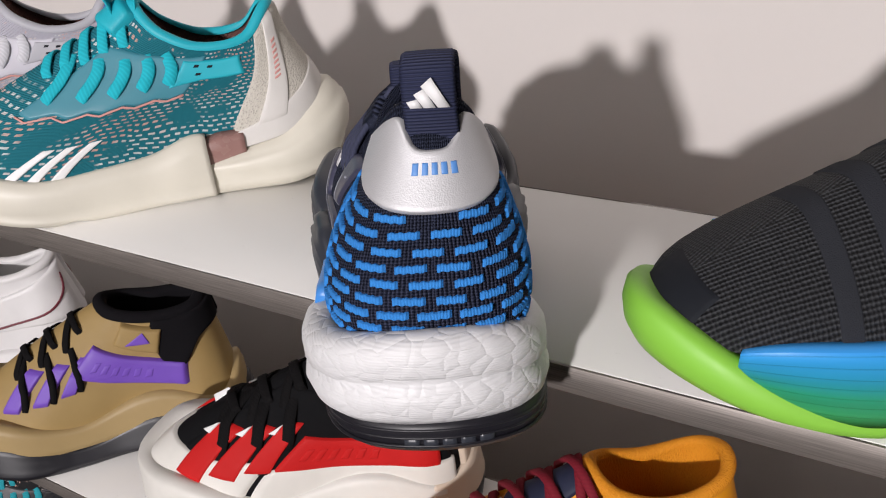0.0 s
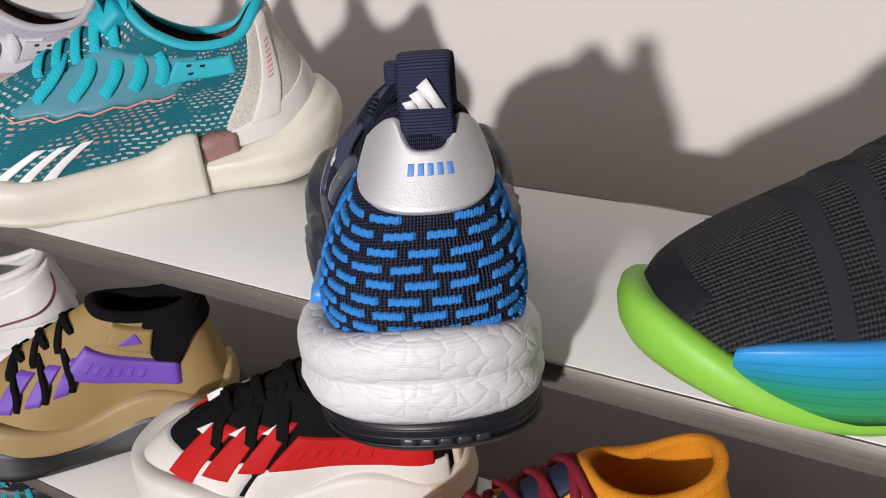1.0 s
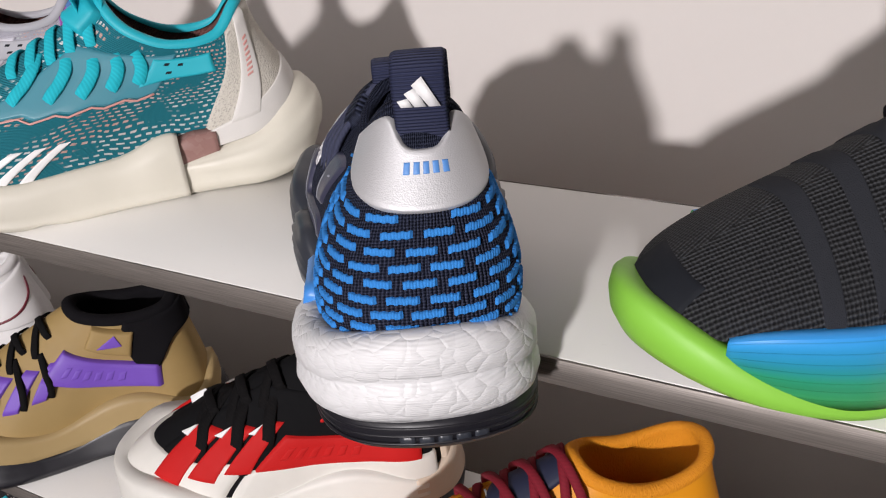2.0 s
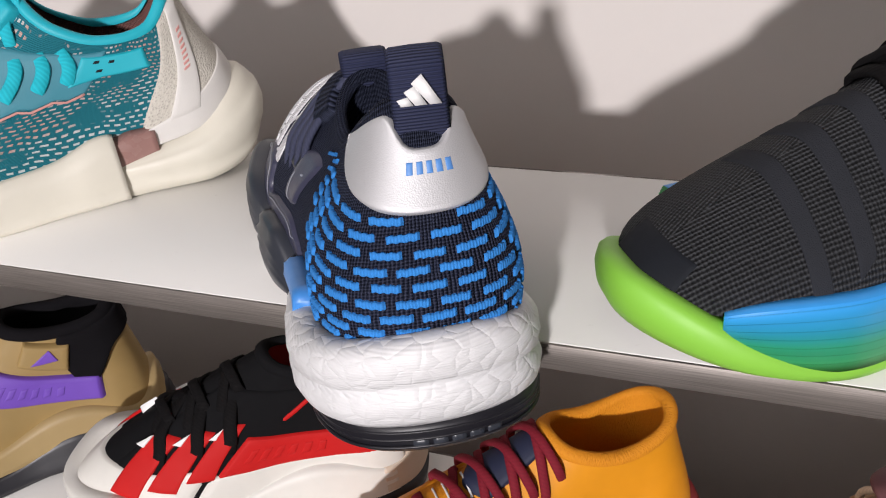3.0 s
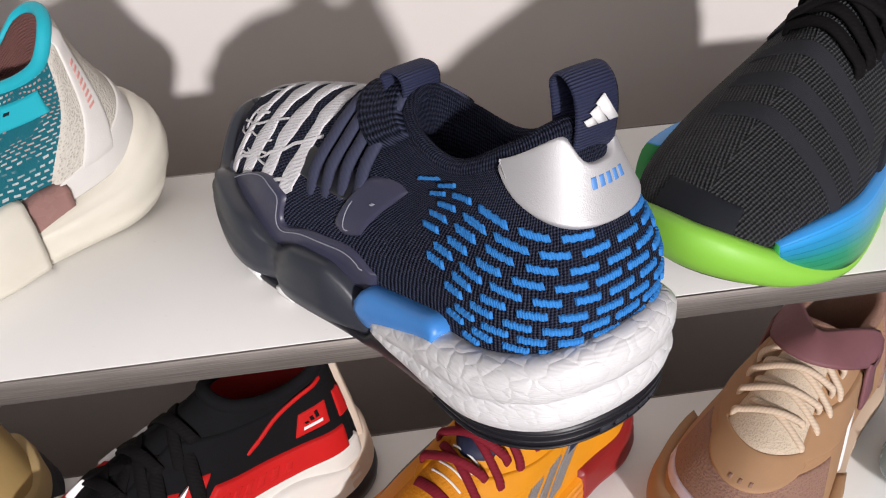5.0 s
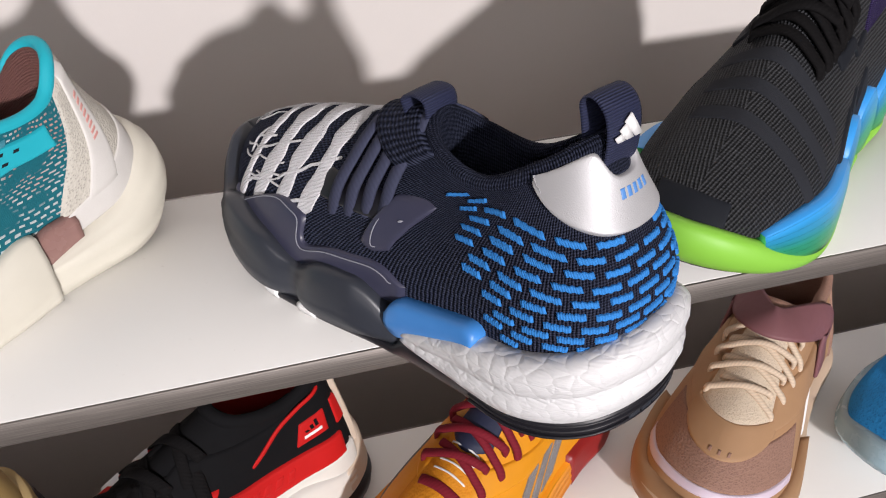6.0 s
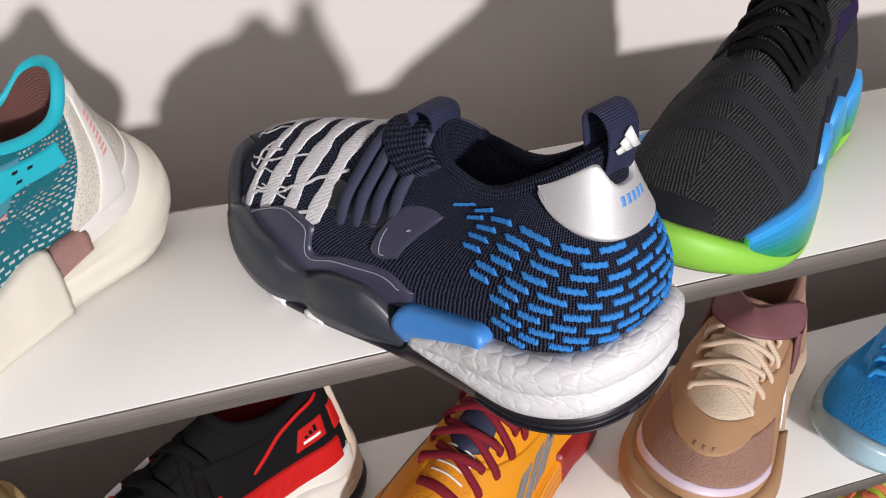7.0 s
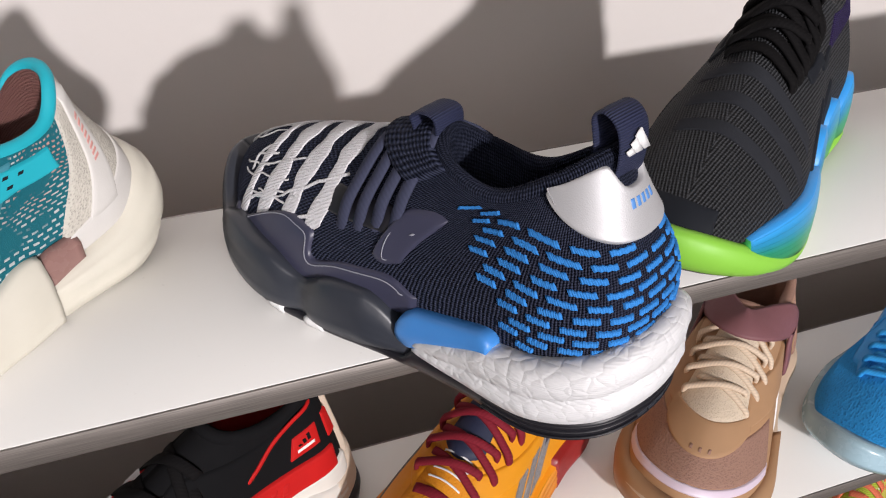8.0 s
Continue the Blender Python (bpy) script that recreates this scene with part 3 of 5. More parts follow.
        lace_on(la, GREY_PRINT, ob, [(th(t), over_top(t) - 0.035) for t in span(0.243, 0.425, 40)], 0.0032, 0.0007, 0.0004, "stitch_line")
        patch(la, "eyestay_leaf", NAVY_SMOOTH, ob, quad((th(0.262), 0.34), (th(0.290), 0.35), (th(0.328), 0.72), (th(0.272), 0.76), 0.04), 8, 10, 0.0008, 0.0016, "smooth navy eyelet tab", 0.16)
        lace_on(la, GREY_PRINT, ob, [(th(0.266), 0.40), (th(0.279), 0.36), (th(0.299), 0.52), (th(0.315), 0.68)], 0.0026, 0.0006, 0.0004, "stitch_line")
        patch(la, "eyelet", GREY_PRINT, ob, quad((th(0.2805), 0.575), (th(0.2845), 0.575), (th(0.2845), 0.60), (th(0.2805), 0.60)), 3, 3, 0.0028, 0.0006, "small grey eyelet", 0.3)
        patch(la, "eyestay_panel", BLACK_RUBBER, ob, quad((th(0.305), 0.52), (th(0.392), 0.46), (th(0.402), 0.60), (th(0.330), 0.70)), 12, 6, 0.0002, 0.0006, "glossy black eyestay panel")
    # heel patch, marks and pull tabs
    low = lambda t: 0.575 + 0.415 * min(1.0, abs(t) / 0.165) ** 2.3
    high = lambda t: 1.0 - 0.15 * math.exp(-(t / 0.047) ** 4)
    hp = patch(la, "heel_patch", SILVER, ob, between(low, high, -0.165, 0.165), 40, 14, 0.0012, 0.0018, "silver grained leather heel patch", 0.05)
    for i in range(5):
        t = 0.026 - 0.0125 * i
        patch(la, "printed_bar", BLUE_PRINT, hp, quad((t, 0.735), (t - 0.0090, 0.735), (t - 0.0090, 0.800), (t, 0.800)), 2, 3, 0.0026, 0.0006, "blue printed bar", 0.2)
    for s in (1, -1):
        for i in range(7):
            t = s * (0.140 + 0.003 * i)
            patch(la, "stitch", WHITE_YARN, hp, quad((t, low(t) + 0.03), (t + 0.0025, low(t) + 0.035), (t + 0.0045, low(t) + 0.055), (t + 0.002, low(t) + 0.05)), 2, 2, 0.0026, 0.0005)
    bo, bi = Vector((0.0355, -0.0160, 0.1475)), Vector((0.0500, -0.0178, 0.1485))
    tab = loop_tab(ob, "heel_tab", NAVY_WEB, bo, bi, None, 0.0265, 0.16, 0.0225, 0.0018, "navy grosgrain heel pull tab")
    up = Vector((0.13, 0, 1)).normalized()
    three_bars(tab, bo + up * 0.0085 + Vector((-0.0028, 0.0085, 0)), Vector((-0.12, -0.993, 0)), up, 0.0170, WHITE_PRINT, 0.58)
    f = la.mouth(0.5)
    loop_tab(ob, "tongue_tab", NAVY_WEB, f + Vector((-0.004, 0, 0.000)), f + Vector((0.012, 0, -0.004)), None, 0.013, 0.35, 0.024, 0.0018, "navy tongue pull tab")
    patch(la, "tongue_collar", NAVY_RIB, ob, between(lambda t: 0.80, lambda t: 1.0, 0.36, 0.64), 24, 6, 0.001, 0.005, "thick ribbed knit tongue collar", 0.12)
    # blue dashes of the heel knit, laid out in metres over the surface
    nt, nk = 120, 80
    ths, ks = span(-0.30, 0.30, 2 * nt), span(0.0, 1.0, nk)
    pts = [[la.at(t, k) for k in ks] for t in ths]
    rise = [[0.0] * (nk + 1) for _ in ths]
    for i in range(2 * nt + 1):
        for j in range(nk):
            rise[i][j + 1] = rise[i][j] + (pts[i][j + 1] - pts[i][j]).length
        j = next(j for j in range(nk) if pts[i][j + 1].z >= 0.0595)
        level = lerp(rise[i][j], rise[i][j + 1], (0.0595 - pts[i][j].z) / (pts[i][j + 1].z - pts[i][j].z))
        rise[i] = [v - level for v in rise[i]]
    girth = [[0.0] * (nk + 1) for _ in ths]
    for j in range(nk + 1):
        for i in range(nt, 2 * nt):
            girth[i + 1][j] = girth[i][j] + (pts[i + 1][j] - pts[i][j]).length
        for i in range(nt, 0, -1):
            girth[i - 1][j] = girth[i][j] - (pts[i - 1][j] - pts[i][j]).length

    def place(u, v):
        """Where the point u round from the heel seam and v over the heel foam lies, as (th, k)."""
        i, j = nt, 0
        for _ in range(4):
            while j < nk and rise[i][j] < v:
                j += 1
            while j > 0 and rise[i][j - 1] >= v:
                j -= 1
            while i < 2 * nt and girth[i][j] < u:
                i += 1
            while i > 0 and girth[i - 1][j] >= u:
                i -= 1
        i, j = max(i, 1), max(j, 1)
        k = lerp(ks[j - 1], ks[j], (v - rise[i][j - 1]) / (rise[i][j] - rise[i][j - 1]))
        t = lerp(ths[i - 1], ths[i], (u - girth[i - 1][j]) / max(1e-6, girth[i][j] - girth[i - 1][j]))
        return t, max(0.0, min(1.0, k))
    for r in range(-2, 12):
        for c in range(-8, 9):
            u = (c + (0.5 if r % 2 else 0.0)) * 0.0178 + 0.0016 * math.sin(r * 2.1) + 0.002
            v = 0.0030 + 0.0068 * r + random.uniform(-0.0003, 0.0003)
            t, k = place(u, v)
            q = la.at(t, k)
            if q.x > 0.062 + 1.0 * (q.z - 0.06) or q.z < la.sole(t) + 0.004 or q.z > 0.115 or k + 0.022 > low(t) or abs(t) > 0.29:
                continue
            w = 0.0072 * (1 - 0.25 * max(0.0, (abs(u) - 0.06) / 0.05)) * random.uniform(0.86, 1.05)
            tilt = random.uniform(-0.0004, 0.0004)
            spots = {}
            for a in (0.0, 0.5, 1.0):
                for b in (0.0, 1.0):
                    spots[a, b] = place(u + w * (2 * a - 1), v + tilt * (2 * a - 1) + 0.0018 * (2 * b - 1))

            def to(a, b, s=spots):
                e = 0.0 if a < 0.5 else 0.5
                f = (a - e) * 2
                lo = [lerp(s[e, 0.0][n], s[e + 0.5, 0.0][n], f) for n in (0, 1)]
                hi = [lerp(s[e, 1.0][n], s[e + 0.5, 1.0][n], f) for n in (0, 1)]
                return lerp(lo[0], hi[0], b), lerp(lo[1], hi[1], b) + 0.0030 * math.sin(a * 25)
            patch(la, "blue_dash", BLUE_YARN, ob, to, 13, 2, 0.0003, 0.0011, "", 0.16)
    # white strikes on the vamp
    for i in range(4):
        x0 = (0.630, 0.705, 0.778, 0.848)[i] * L

        def strike(a, b, x0=x0, i=i):
            th = lerp((0.352, 0.372, 0.388, 0.405)[i], (0.60, 0.58, 0.57, 0.55)[i], a)
            x = x0 - 0.012 * a + (0.0125, 0.0135, 0.0135, 0.0075)[i] * (b - 0.5) * (1 - 0.75 * max(0, a - 0.75) / 0.25) * (1 + 0.22 * math.sin(a * 19 + i * 2))
            return th, k_at(la, th, x + 0.0007 * math.sin(a * 47 + 9 * b))
        patch(la, "vamp_stripe", WHITE_YARN, ob, strike, 30, 3, 0.0003, 0.0008, "white knitted stripe", 0.08)
    for i in range(16):
        t, k = random.uniform(0.40, 0.52), random.uniform(0.15, 0.36)
        path = [(t, k)]
        dt, dk = random.uniform(-0.012, 0.016), random.uniform(0.03, 0.08)
        for _ in range(6):
            t, k = t + dt * random.uniform(0.0, 1.0) + random.uniform(-0.003, 0.003), k + dk * random.uniform(0.3, 1.0)
            path.append((t, min(k, 0.8)))
        lace_on(la, WHITE_YARN, ob, path, 0.0006, random.uniform(0.0010, 0.0026), 0.0008, "lightning_line", "thin jagged white line")
    for i in range(4):
        x, t = (0.555 - 0.036 * i) * L, 0.335 - 0.012 * i
        lace_across(la, NAVY_LACE, ob, x + 0.004, x - 0.012, t, 1 - t - 0.02, 0.0078, 0.003, 0.0028, label="navy woven lace")
    return la, ob


main_shoe(pose(0.0, -0.093, SHELF, 0, 0, 120))

# black, green and blue shoe
GREEN = (0.25, 0.58, 0.060)
BLACK_KNIT = rib_knit("black_knit", (0.009, 0.0095, 0.011), (0.080, 0.084, 0.092))
BLACK_SMOOTH = synthetic("black_overlay", (0.013, 0.015, 0.020), 0.7, spec=0.15)
BLACK_FUZZ = synthetic("charcoal_flock", (0.026, 0.028, 0.034), 0.92, 1500, 0.8, spec=0.15)
BLACK_LACE = woven_lace("black_lace", (0.007, 0.0065, 0.007), 0.08)
PURPLE_KNIT = knit("dark_purple_knit", (0.020, 0.014, 0.050), (0.07, 0.05, 0.16), 0.0022, 0.0020, 0.9)
GREEN_RUBBER = rubber("lime_rubber", GREEN, 0.52)
SEA_FOAM = layered_foam("blue_to_green_foam", [(0.0, (0.06, 0.45, 0.12)), (0.42, (0.03, 0.42, 0.24)), (0.70, (0.03, 0.36, 0.62)), (1.0, (0.04, 0.32, 0.78))])


def black_shoe(m):
    ob = thing("basketball_shoe", m, "black knit basketball shoe with lime green and blue sole", "shoe", "display shoes")
    L = 0.315
    la = Last(L, 1.16, 1,
              sole=[(0, 0.045), (0.2, 0.040), (0.3, 0.036), (0.4, 0.034), (0.5, 0.026), (0.6, 0.034), (0.7, 0.036), (0.8, 0.040)],
              rim=[(0, 0.150), (0.25, 0.125), (0.4, 0.142), (0.5, 0.154), (0.6, 0.142), (0.75, 0.125)],
              collar=(0.06, 0.40), collar_w=0.105, spring=0.022,
              h1=[(0, 0.035), (0.25, 0.045), (0.4, 0.028), (0.5, 0.022), (0.6, 0.028), (0.75, 0.045)],
              out1=[(0, 0.004), (0.25, -0.003), (0.5, -0.004), (0.75, -0.003)],
              h2=[(0, 0.035), (0.25, 0.03), (0.5, 0.052), (0.75, 0.03)], out2=[(0, 0.0), (0.25, 0.012), (0.4, 0.030), (0.5, 0.060), (0.6, 0.030), (0.75, 0.012)])
    upper(la, "upper", BLACK_KNIT, ob, "black ribbed knit upper", n=120, m=32)
    lining(la, BLACK_KNIT, ob, 0.005)
    solid(la, "outsole", BLACK_RUBBER, ob, 0.0, lambda t: 0.0, lambda t: 0.006, "black outsole")

    def green(t):
        d = t if t < 0.5 else 1 - t
        toe = max(0.0, min(1.0, (d - 0.36) / 0.13))
        toe = toe * toe * (3 - 2 * toe)
        notch = 1 - 0.35 * math.exp(-((d - 0.292) / 0.010) ** 2) - 0.3 * math.exp(-((d - 0.20) / 0.010) ** 2)
        top = lerp(0.0135, 0.032, toe) * notch
        o = lerp(0.0065, 0.0080, toe) * notch
        return [(-0.02, 0.001), (-0.006, 0.001), (o * 0.45, 0.0035), (o * 0.9, top * 0.30), (o, top * 0.55), (o * 0.8, top * 0.82), (o * 0.35, top * 0.97), (-0.003, top), (-0.02, top * 0.9)]
    sweep(la, "green_sole", GREEN_RUBBER, ob, span(0.04, 0.96, 150), green, label="glossy lime green outsole and toe rand")

    def sea(t):
        d = t if t < 0.5 else 1 - t
        lob = 1.0
        for a, b in ((0.06, 0.165), (0.165, 0.225), (0.225, 0.292), (0.292, 0.468)):
            if a <= d <= b:
                u = (d - a) / (b - a)
                lob = (1 - abs(2 * u - 0.7) ** 2.6 / (1.3 ** 2.6)) if b > 0.4 else 0.35 + 0.65 * math.sin(math.pi * u) ** 0.5
        zt = 0.013 + (0.034 + (0.010 if d < 0.292 else 0.0)) * max(0.05, lob)
        o = 0.0015 + 0.0045 * max(0.0, lob)
        return [(-0.012, 0.010), (o, 0.010), (o * 1.05, lerp(0.01, zt, 0.2)), (o, lerp(0.01, zt, 0.36)), (o * 0.95, lerp(0.01, zt, 0.52)), (o * 0.8, lerp(0.01, zt, 0.68)), (o * 0.6, lerp(0.01, zt, 0.84)), (o * 0.15, zt), (-0.012, zt)]
    sea.uv = lambda j: (0, 0.0, 0.18, 0.36, 0.52, 0.68, 0.84, 1.0, 1.0)[j]
    for s in (1, -1):
        sweep(la, "midsole_sidewall", SEA_FOAM, ob, [t if s > 0 else 1 - t for t in span(0.06, 0.440 if s > 0 else 0.37, 110)], sea, label="blue fading to green ridged midsole")
        g = lambda t, s=s: t if s > 0 else 1 - t
        patch(la, "side_overlay", BLACK_SMOOTH, ob, lambda a, b, g=g: (g(lerp(0.20, 0.318, a)), lerp(0.0, 0.16 + 0.20 * math.sin(a * 9.0) ** 2, b)), 24, 6, 0.0006, 0.0012, "smooth black side overlay", 0.1)
        patch(la, "eyestay", BLACK_SMOOTH, ob, lambda a, b, g=g: (g(lerp(0.27, 0.40, a) + 0.02 * b), lerp(0.66, 0.74, b) + 0.03 * math.sin(a * 14)), 20, 4, 0.0006, 0.0012, "smooth black eyestay", 0.15)
        patch(la, "collar_knit", PURPLE_KNIT, ob, lambda a, b, g=g: (g(lerp(0.04, 0.30, a)), lerp(0.62 + 0.1 * a, 0.97, b)), 20, 6, 0.0003, 0.0012, "dark purple speckled collar", 0.1)
    for i in range(3):
        def flock(a, b, i=i):
            th = lerp(0.352 + 0.014 * i, 0.60 - 0.015 * i, a)
            return th, k_at(la, th, (0.625 + 0.075 * i) * L - 0.010 * a + 0.0105 * (b - 0.5))
        patch(la, "flocked_stripe", BLACK_FUZZ, ob, flock, 24, 3, 0.0003, 0.0006, "charcoal flocked stripe", 0.12)
    patch(la, "toe_patch", BLACK_SMOOTH, ob, lambda a, b: (lerp(0.470, 0.545, a), lerp(0.0, 0.21 + 0.03 * math.sin(math.pi * a), b)), 18, 8, 0.0004, 0.0006, "smooth black toe patch", 0.1)
    for i in range(6):
        x, t = (0.575 - 0.034 * i) * L, 0.415 - 0.012 * i
        lace_across(la, BLACK_LACE, ob, x, x - 0.010, t, 1 - t - 0.01, 0.0080, 0.003, 0.003, label="black flat lace")
    for i in range(3):
        x, t = (0.535 - 0.050 * i) * L, 0.42 - 0.012 * i
        lace_across(la, BLACK_LACE, ob, x - 0.022, x, t - 0.01, 1 - t, 0.0080, 0.003, 0.0055, label="black flat lace")
    patch(la, "tongue_patch", BLACK_SMOOTH, ob, lambda a, b: (lerp(0.46, 0.54, a), lerp(0.955, 1.0, b)), 8, 5, 0.002, 0.003, "black tongue patch", 0.12)
    f = la.mouth(0.5)
    loop_tab(ob, "tongue_tab", BLACK_LACE, f + Vector((-0.004, 0, 0)), f + Vector((0.008, 0, -0.004)), None, 0.018, 0.3, 0.026, 0.002, "black tongue loop")
    return la, ob


black_shoe(pose(0.318, 0.197, SHELF, 0, 0, 218))

# teal shoe and its lilac neighbour
CREAM = (0.66, 0.63, 0.54)
CREAM_FOAM = rubber("cream_foam", CREAM, 0.48)


def dashed_knit(name, c, dash, dash2):
    m = Mat(name, c, 0.8, spec=0.25)
    rib = m.wave(0.314 / 0.0013, "Y", "UV", 0.8)
    br = m.n("ShaderNodeTexBrick", Scale=1.0)
    br.inputs["Brick Width"].default_value, br.inputs["Row Height"].default_value = 0.0075, 0.0052
    br.inputs["Mortar Size"].default_value, br.inputs["Mortar Smooth"].default_value = 0.0017, 0.1
    br.inputs["Color1"].default_value = br.inputs["Color2"].default_value = (1, 1, 1, 1)
    br.inputs["Mortar"].default_value = (0, 0, 0, 1)
    nz = m.n("ShaderNodeTexNoise", Scale=18.0, Detail=2.0)
    m.link(m.coords("UV"), nz.inputs["Vector"])
    add = m.t.nodes.new("ShaderNodeMix")
    add.data_type, add.blend_type = "RGBA", "LINEAR_LIGHT"
    add.inputs[0].default_value = 0.012
    m.link(m.coords("UV"), add.inputs[6])
    m.link(nz.outputs["Color"], add.inputs[7])
    m.link(add.outputs[2], br.inputs["Vector"])
    gate = m.ramp(m.noise(26, "UV", 2), [(0.42, (0, 0, 0)), (0.5, (1, 1, 1))])
    fac = m.math("MULTIPLY", br.outputs["Color"], gate)
    m.tint(m.noise(30), shade(c, 0.7), 0.6)
    m.tint(rib, shade(c, 0.65), 0.5)
    m.tint(fac, m.ramp(m.noise(14, "UV", 1), [(0.45, dash), (0.55, dash2)]), 0.85)
    m.bump(rib, 0.6, 0.0007)
    m.bump(fac, 0.3, 0.0006)
    return m.m


def wedge_shoe(m, label, c, teal=True):
    ob = thing("basketball_shoe", m, label, "shoe", "display shoes")
    c_up, c_rim, c_lace, c_stay, c_counter, c_strap, c_shank, c_foam = c
    L = 0.315
    tag = label.split()[0]
    up = dashed_knit(tag + "_dashed_knit", c_up, (0.62, 0.66, 0.66), (0.60, 0.36, 0.30))
    rim_m, lace_m = synthetic(tag + "_rim", c_rim, 0.5), woven_lace(tag + "_lace", c_lace)
    stay = synthetic(tag + "_eyestay", c_stay, 0.4)
    counter = mesh_cloth(tag + "_counter_mesh", c_counter, shade(c_counter, 0.6), 700)
    strap = synthetic(tag + "_strap", c_strap, 0.5)
    foam_m = CREAM_FOAM if teal else rubber(tag + "_foam", c_foam, 0.5)
    shank = synthetic(tag + "_shank", c_shank, 0.25)
    inner = knit(tag + "_lining", (0.22, 0.10, 0.09), (0.3, 0.15, 0.13))
    la = Last(L, 1.02, 1,
              sole=[(0, 0.052), (0.1, 0.046), (0.2, 0.034), (0.3, 0.034), (0.4, 0.032), (0.5, 0.030), (0.6, 0.032), (0.7, 0.034), (0.8, 0.034), (0.9, 0.046)],
              rim=[(0, 0.142), (0.08, 0.136), (0.16, 0.118), (0.27, 0.116), (0.36, 0.128), (0.5, 0.152), (0.64, 0.128), (0.73, 0.116), (0.84, 0.118), (0.92, 0.136)],
              collar=(0.105, 0.44), collar_w=0.104, spring=0.026, heel_lift=0.010,
              h1=[(0, 0.03), (0.25, 0.045), (0.4, 0.036), (0.5, 0.036), (0.6, 0.036), (0.75, 0.045)],
              out1=[(0, 0.0), (0.25, -0.002), (0.5, 0.0), (0.75, -0.002)],
              h2=[(0, 0.04), (0.25, 0.03), (0.5, 0.045), (0.75, 0.03)], out2=[(0, 0.004), (0.25, 0.012), (0.4, 0.03), (0.5, 0.07), (0.6, 0.03), (0.75, 0.012)])
    upper(la, "upper", up, ob, "patterned knit upper", n=120, m=30)
    lining(la, inner, ob, 0.0042, rim_mat=rim_m)

    def heel(t):
        d = abs(t if t < 0.5 else t - 1)
        up_ = math.exp(-(d / 0.10) ** 2)
        e = max(0.0, min(1.0, (0.218 - d) / 0.04)) ** 0.5
        top = lerp(0.030, 0.050, min(1, (0.210 - d) / 0.12)) + 0.020 * up_
        o = 0.008 + 0.0085 * up_
        return [(-0.02, 0.0), (-0.004, 0.0), (o * 0.35 * e, 0.003), (o * e * 0.62, 0.011), (o * e * 0.56, 0.0122), (o * e * 0.90, 0.020), (o * e, lerp(0.022, top, 0.16)), (o * 0.93 * e, lerp(0.022, top, 0.32)), (o * 0.80 * e, lerp(0.022, top, 0.48)),
                (o * 0.73 * e, lerp(0.022, top, 0.50)), (o * 0.50 * e, lerp(0.022, top, 0.66)), (o * 0.20 * e, lerp(0.022, top, 0.82)), (-0.005, lerp(0.022, top, 0.94)), (-0.014, top), (-0.026, top * 0.97)]
    sweep(la, "heel_wedge", foam_m, ob, span(-0.216, 0.216, 90), heel, label="chunky ridged heel wedge")

    def fore(t):
        d = t if t < 0.5 else 1 - t
        peak = math.exp(-((d - 0.222) / 0.030) ** 2)
        top = 0.042 + 0.012 * peak - 0.004 * math.exp(-((d - 0.36) / 0.05) ** 2)
        o = 0.0055 + 0.0035 * math.exp(-((d - 0.245) / 0.03) ** 2) + 0.002 * math.exp(-((d - 0.40) / 0.03) ** 2)
        z0 = 0.0 + 0.006 * math.exp(-((d - 0.345) / 0.012) ** 2) * 0.4
        return [(-0.02, z0), (-0.001, z0), (o * 0.75, z0 + 0.003), (o * 0.9, 0.0075), (o * 0.78, 0.0085), (o, 0.014), (o * 0.95, top * 0.7), (o * 0.4, top * 0.97), (-0.001, top), (-0.02, top * 0.9)]
    sweep(la, "forefoot_wedge", foam_m, ob, span(0.213, 0.787, 124), fore, label="angular forefoot wedge")
    for s in (1, -1):
        g = lambda t, s=s: t if s > 0 else 1 - t
        sweep(la, "shank_plate", shank, ob, [g(t) for t in span(0.175, 0.285, 20)], lambda t: [(-0.012, 0.012), (0.001, 0.012), (0.0015, lerp(0.030, 0.050, max(0, min(1, ((0.30 - (t if t < 0.5 else 1 - t)) / 0.1)))) * 0.92), (-0.004, lerp(0.030, 0.052, max(0, min(1, (0.30 - (t if t < 0.5 else 1 - t)) / 0.1)))), (-0.012, 0.03)], label="smooth translucent mauve shank plate")
        patch(la, "heel_counter", counter, ob, lambda a, b, g=g: (g(lerp(0.0, 0.135 + 0.060 * (1 - b), a)), lerp(0.0, 0.985, b)), 16, 16, 0.0006, 0.0016, "off-white mesh heel counter", 0.06)
        patch(la, "counter_overlay", strap, ob, lambda a, b, g=g: (g(lerp(0.0, 0.185, a)), lerp(0.0, 0.46 - 0.34 * a, b)), 18, 6, 0.0022, 0.0010, "smooth white counter overlay", 0.08)
        st = patch(la, "heel_strap", strap, ob, lambda a, b, g=g: (g(0.142 - 0.060 * b + 0.040 * (a - 0.5)), lerp(0.10, 0.99, b)), 6, 20, 0.0024, 0.0012, "white heel strap", 0.1)
        for i in range(8):
            b = 0.44 + 0.047 * i
            patch(la, "printed_bar", PINK_PRINT, st, lambda a, q, b=b, g=g: (g(0.142 - 0.060 * (b + 0.030 * q) + 0.014 * (a - 0.5)), lerp(0.10, 0.99, b + 0.030 * q)), 3, 2, 0.0036, 0.0004, "pale pink printed bar", 0.2)
        patch(la, "eyestay", stay, ob, lambda a, b, g=g: (g(lerp(0.25, 0.435, a)), lerp(0.54 - 0.12 * a + 0.035 * abs(((a * 5) % 1) - 0.5) * 2, 0.94 - 0.10 * a, b)), 40, 8, 0.0006, 0.0010, "smooth eyestay with zigzag edge", 0.05)
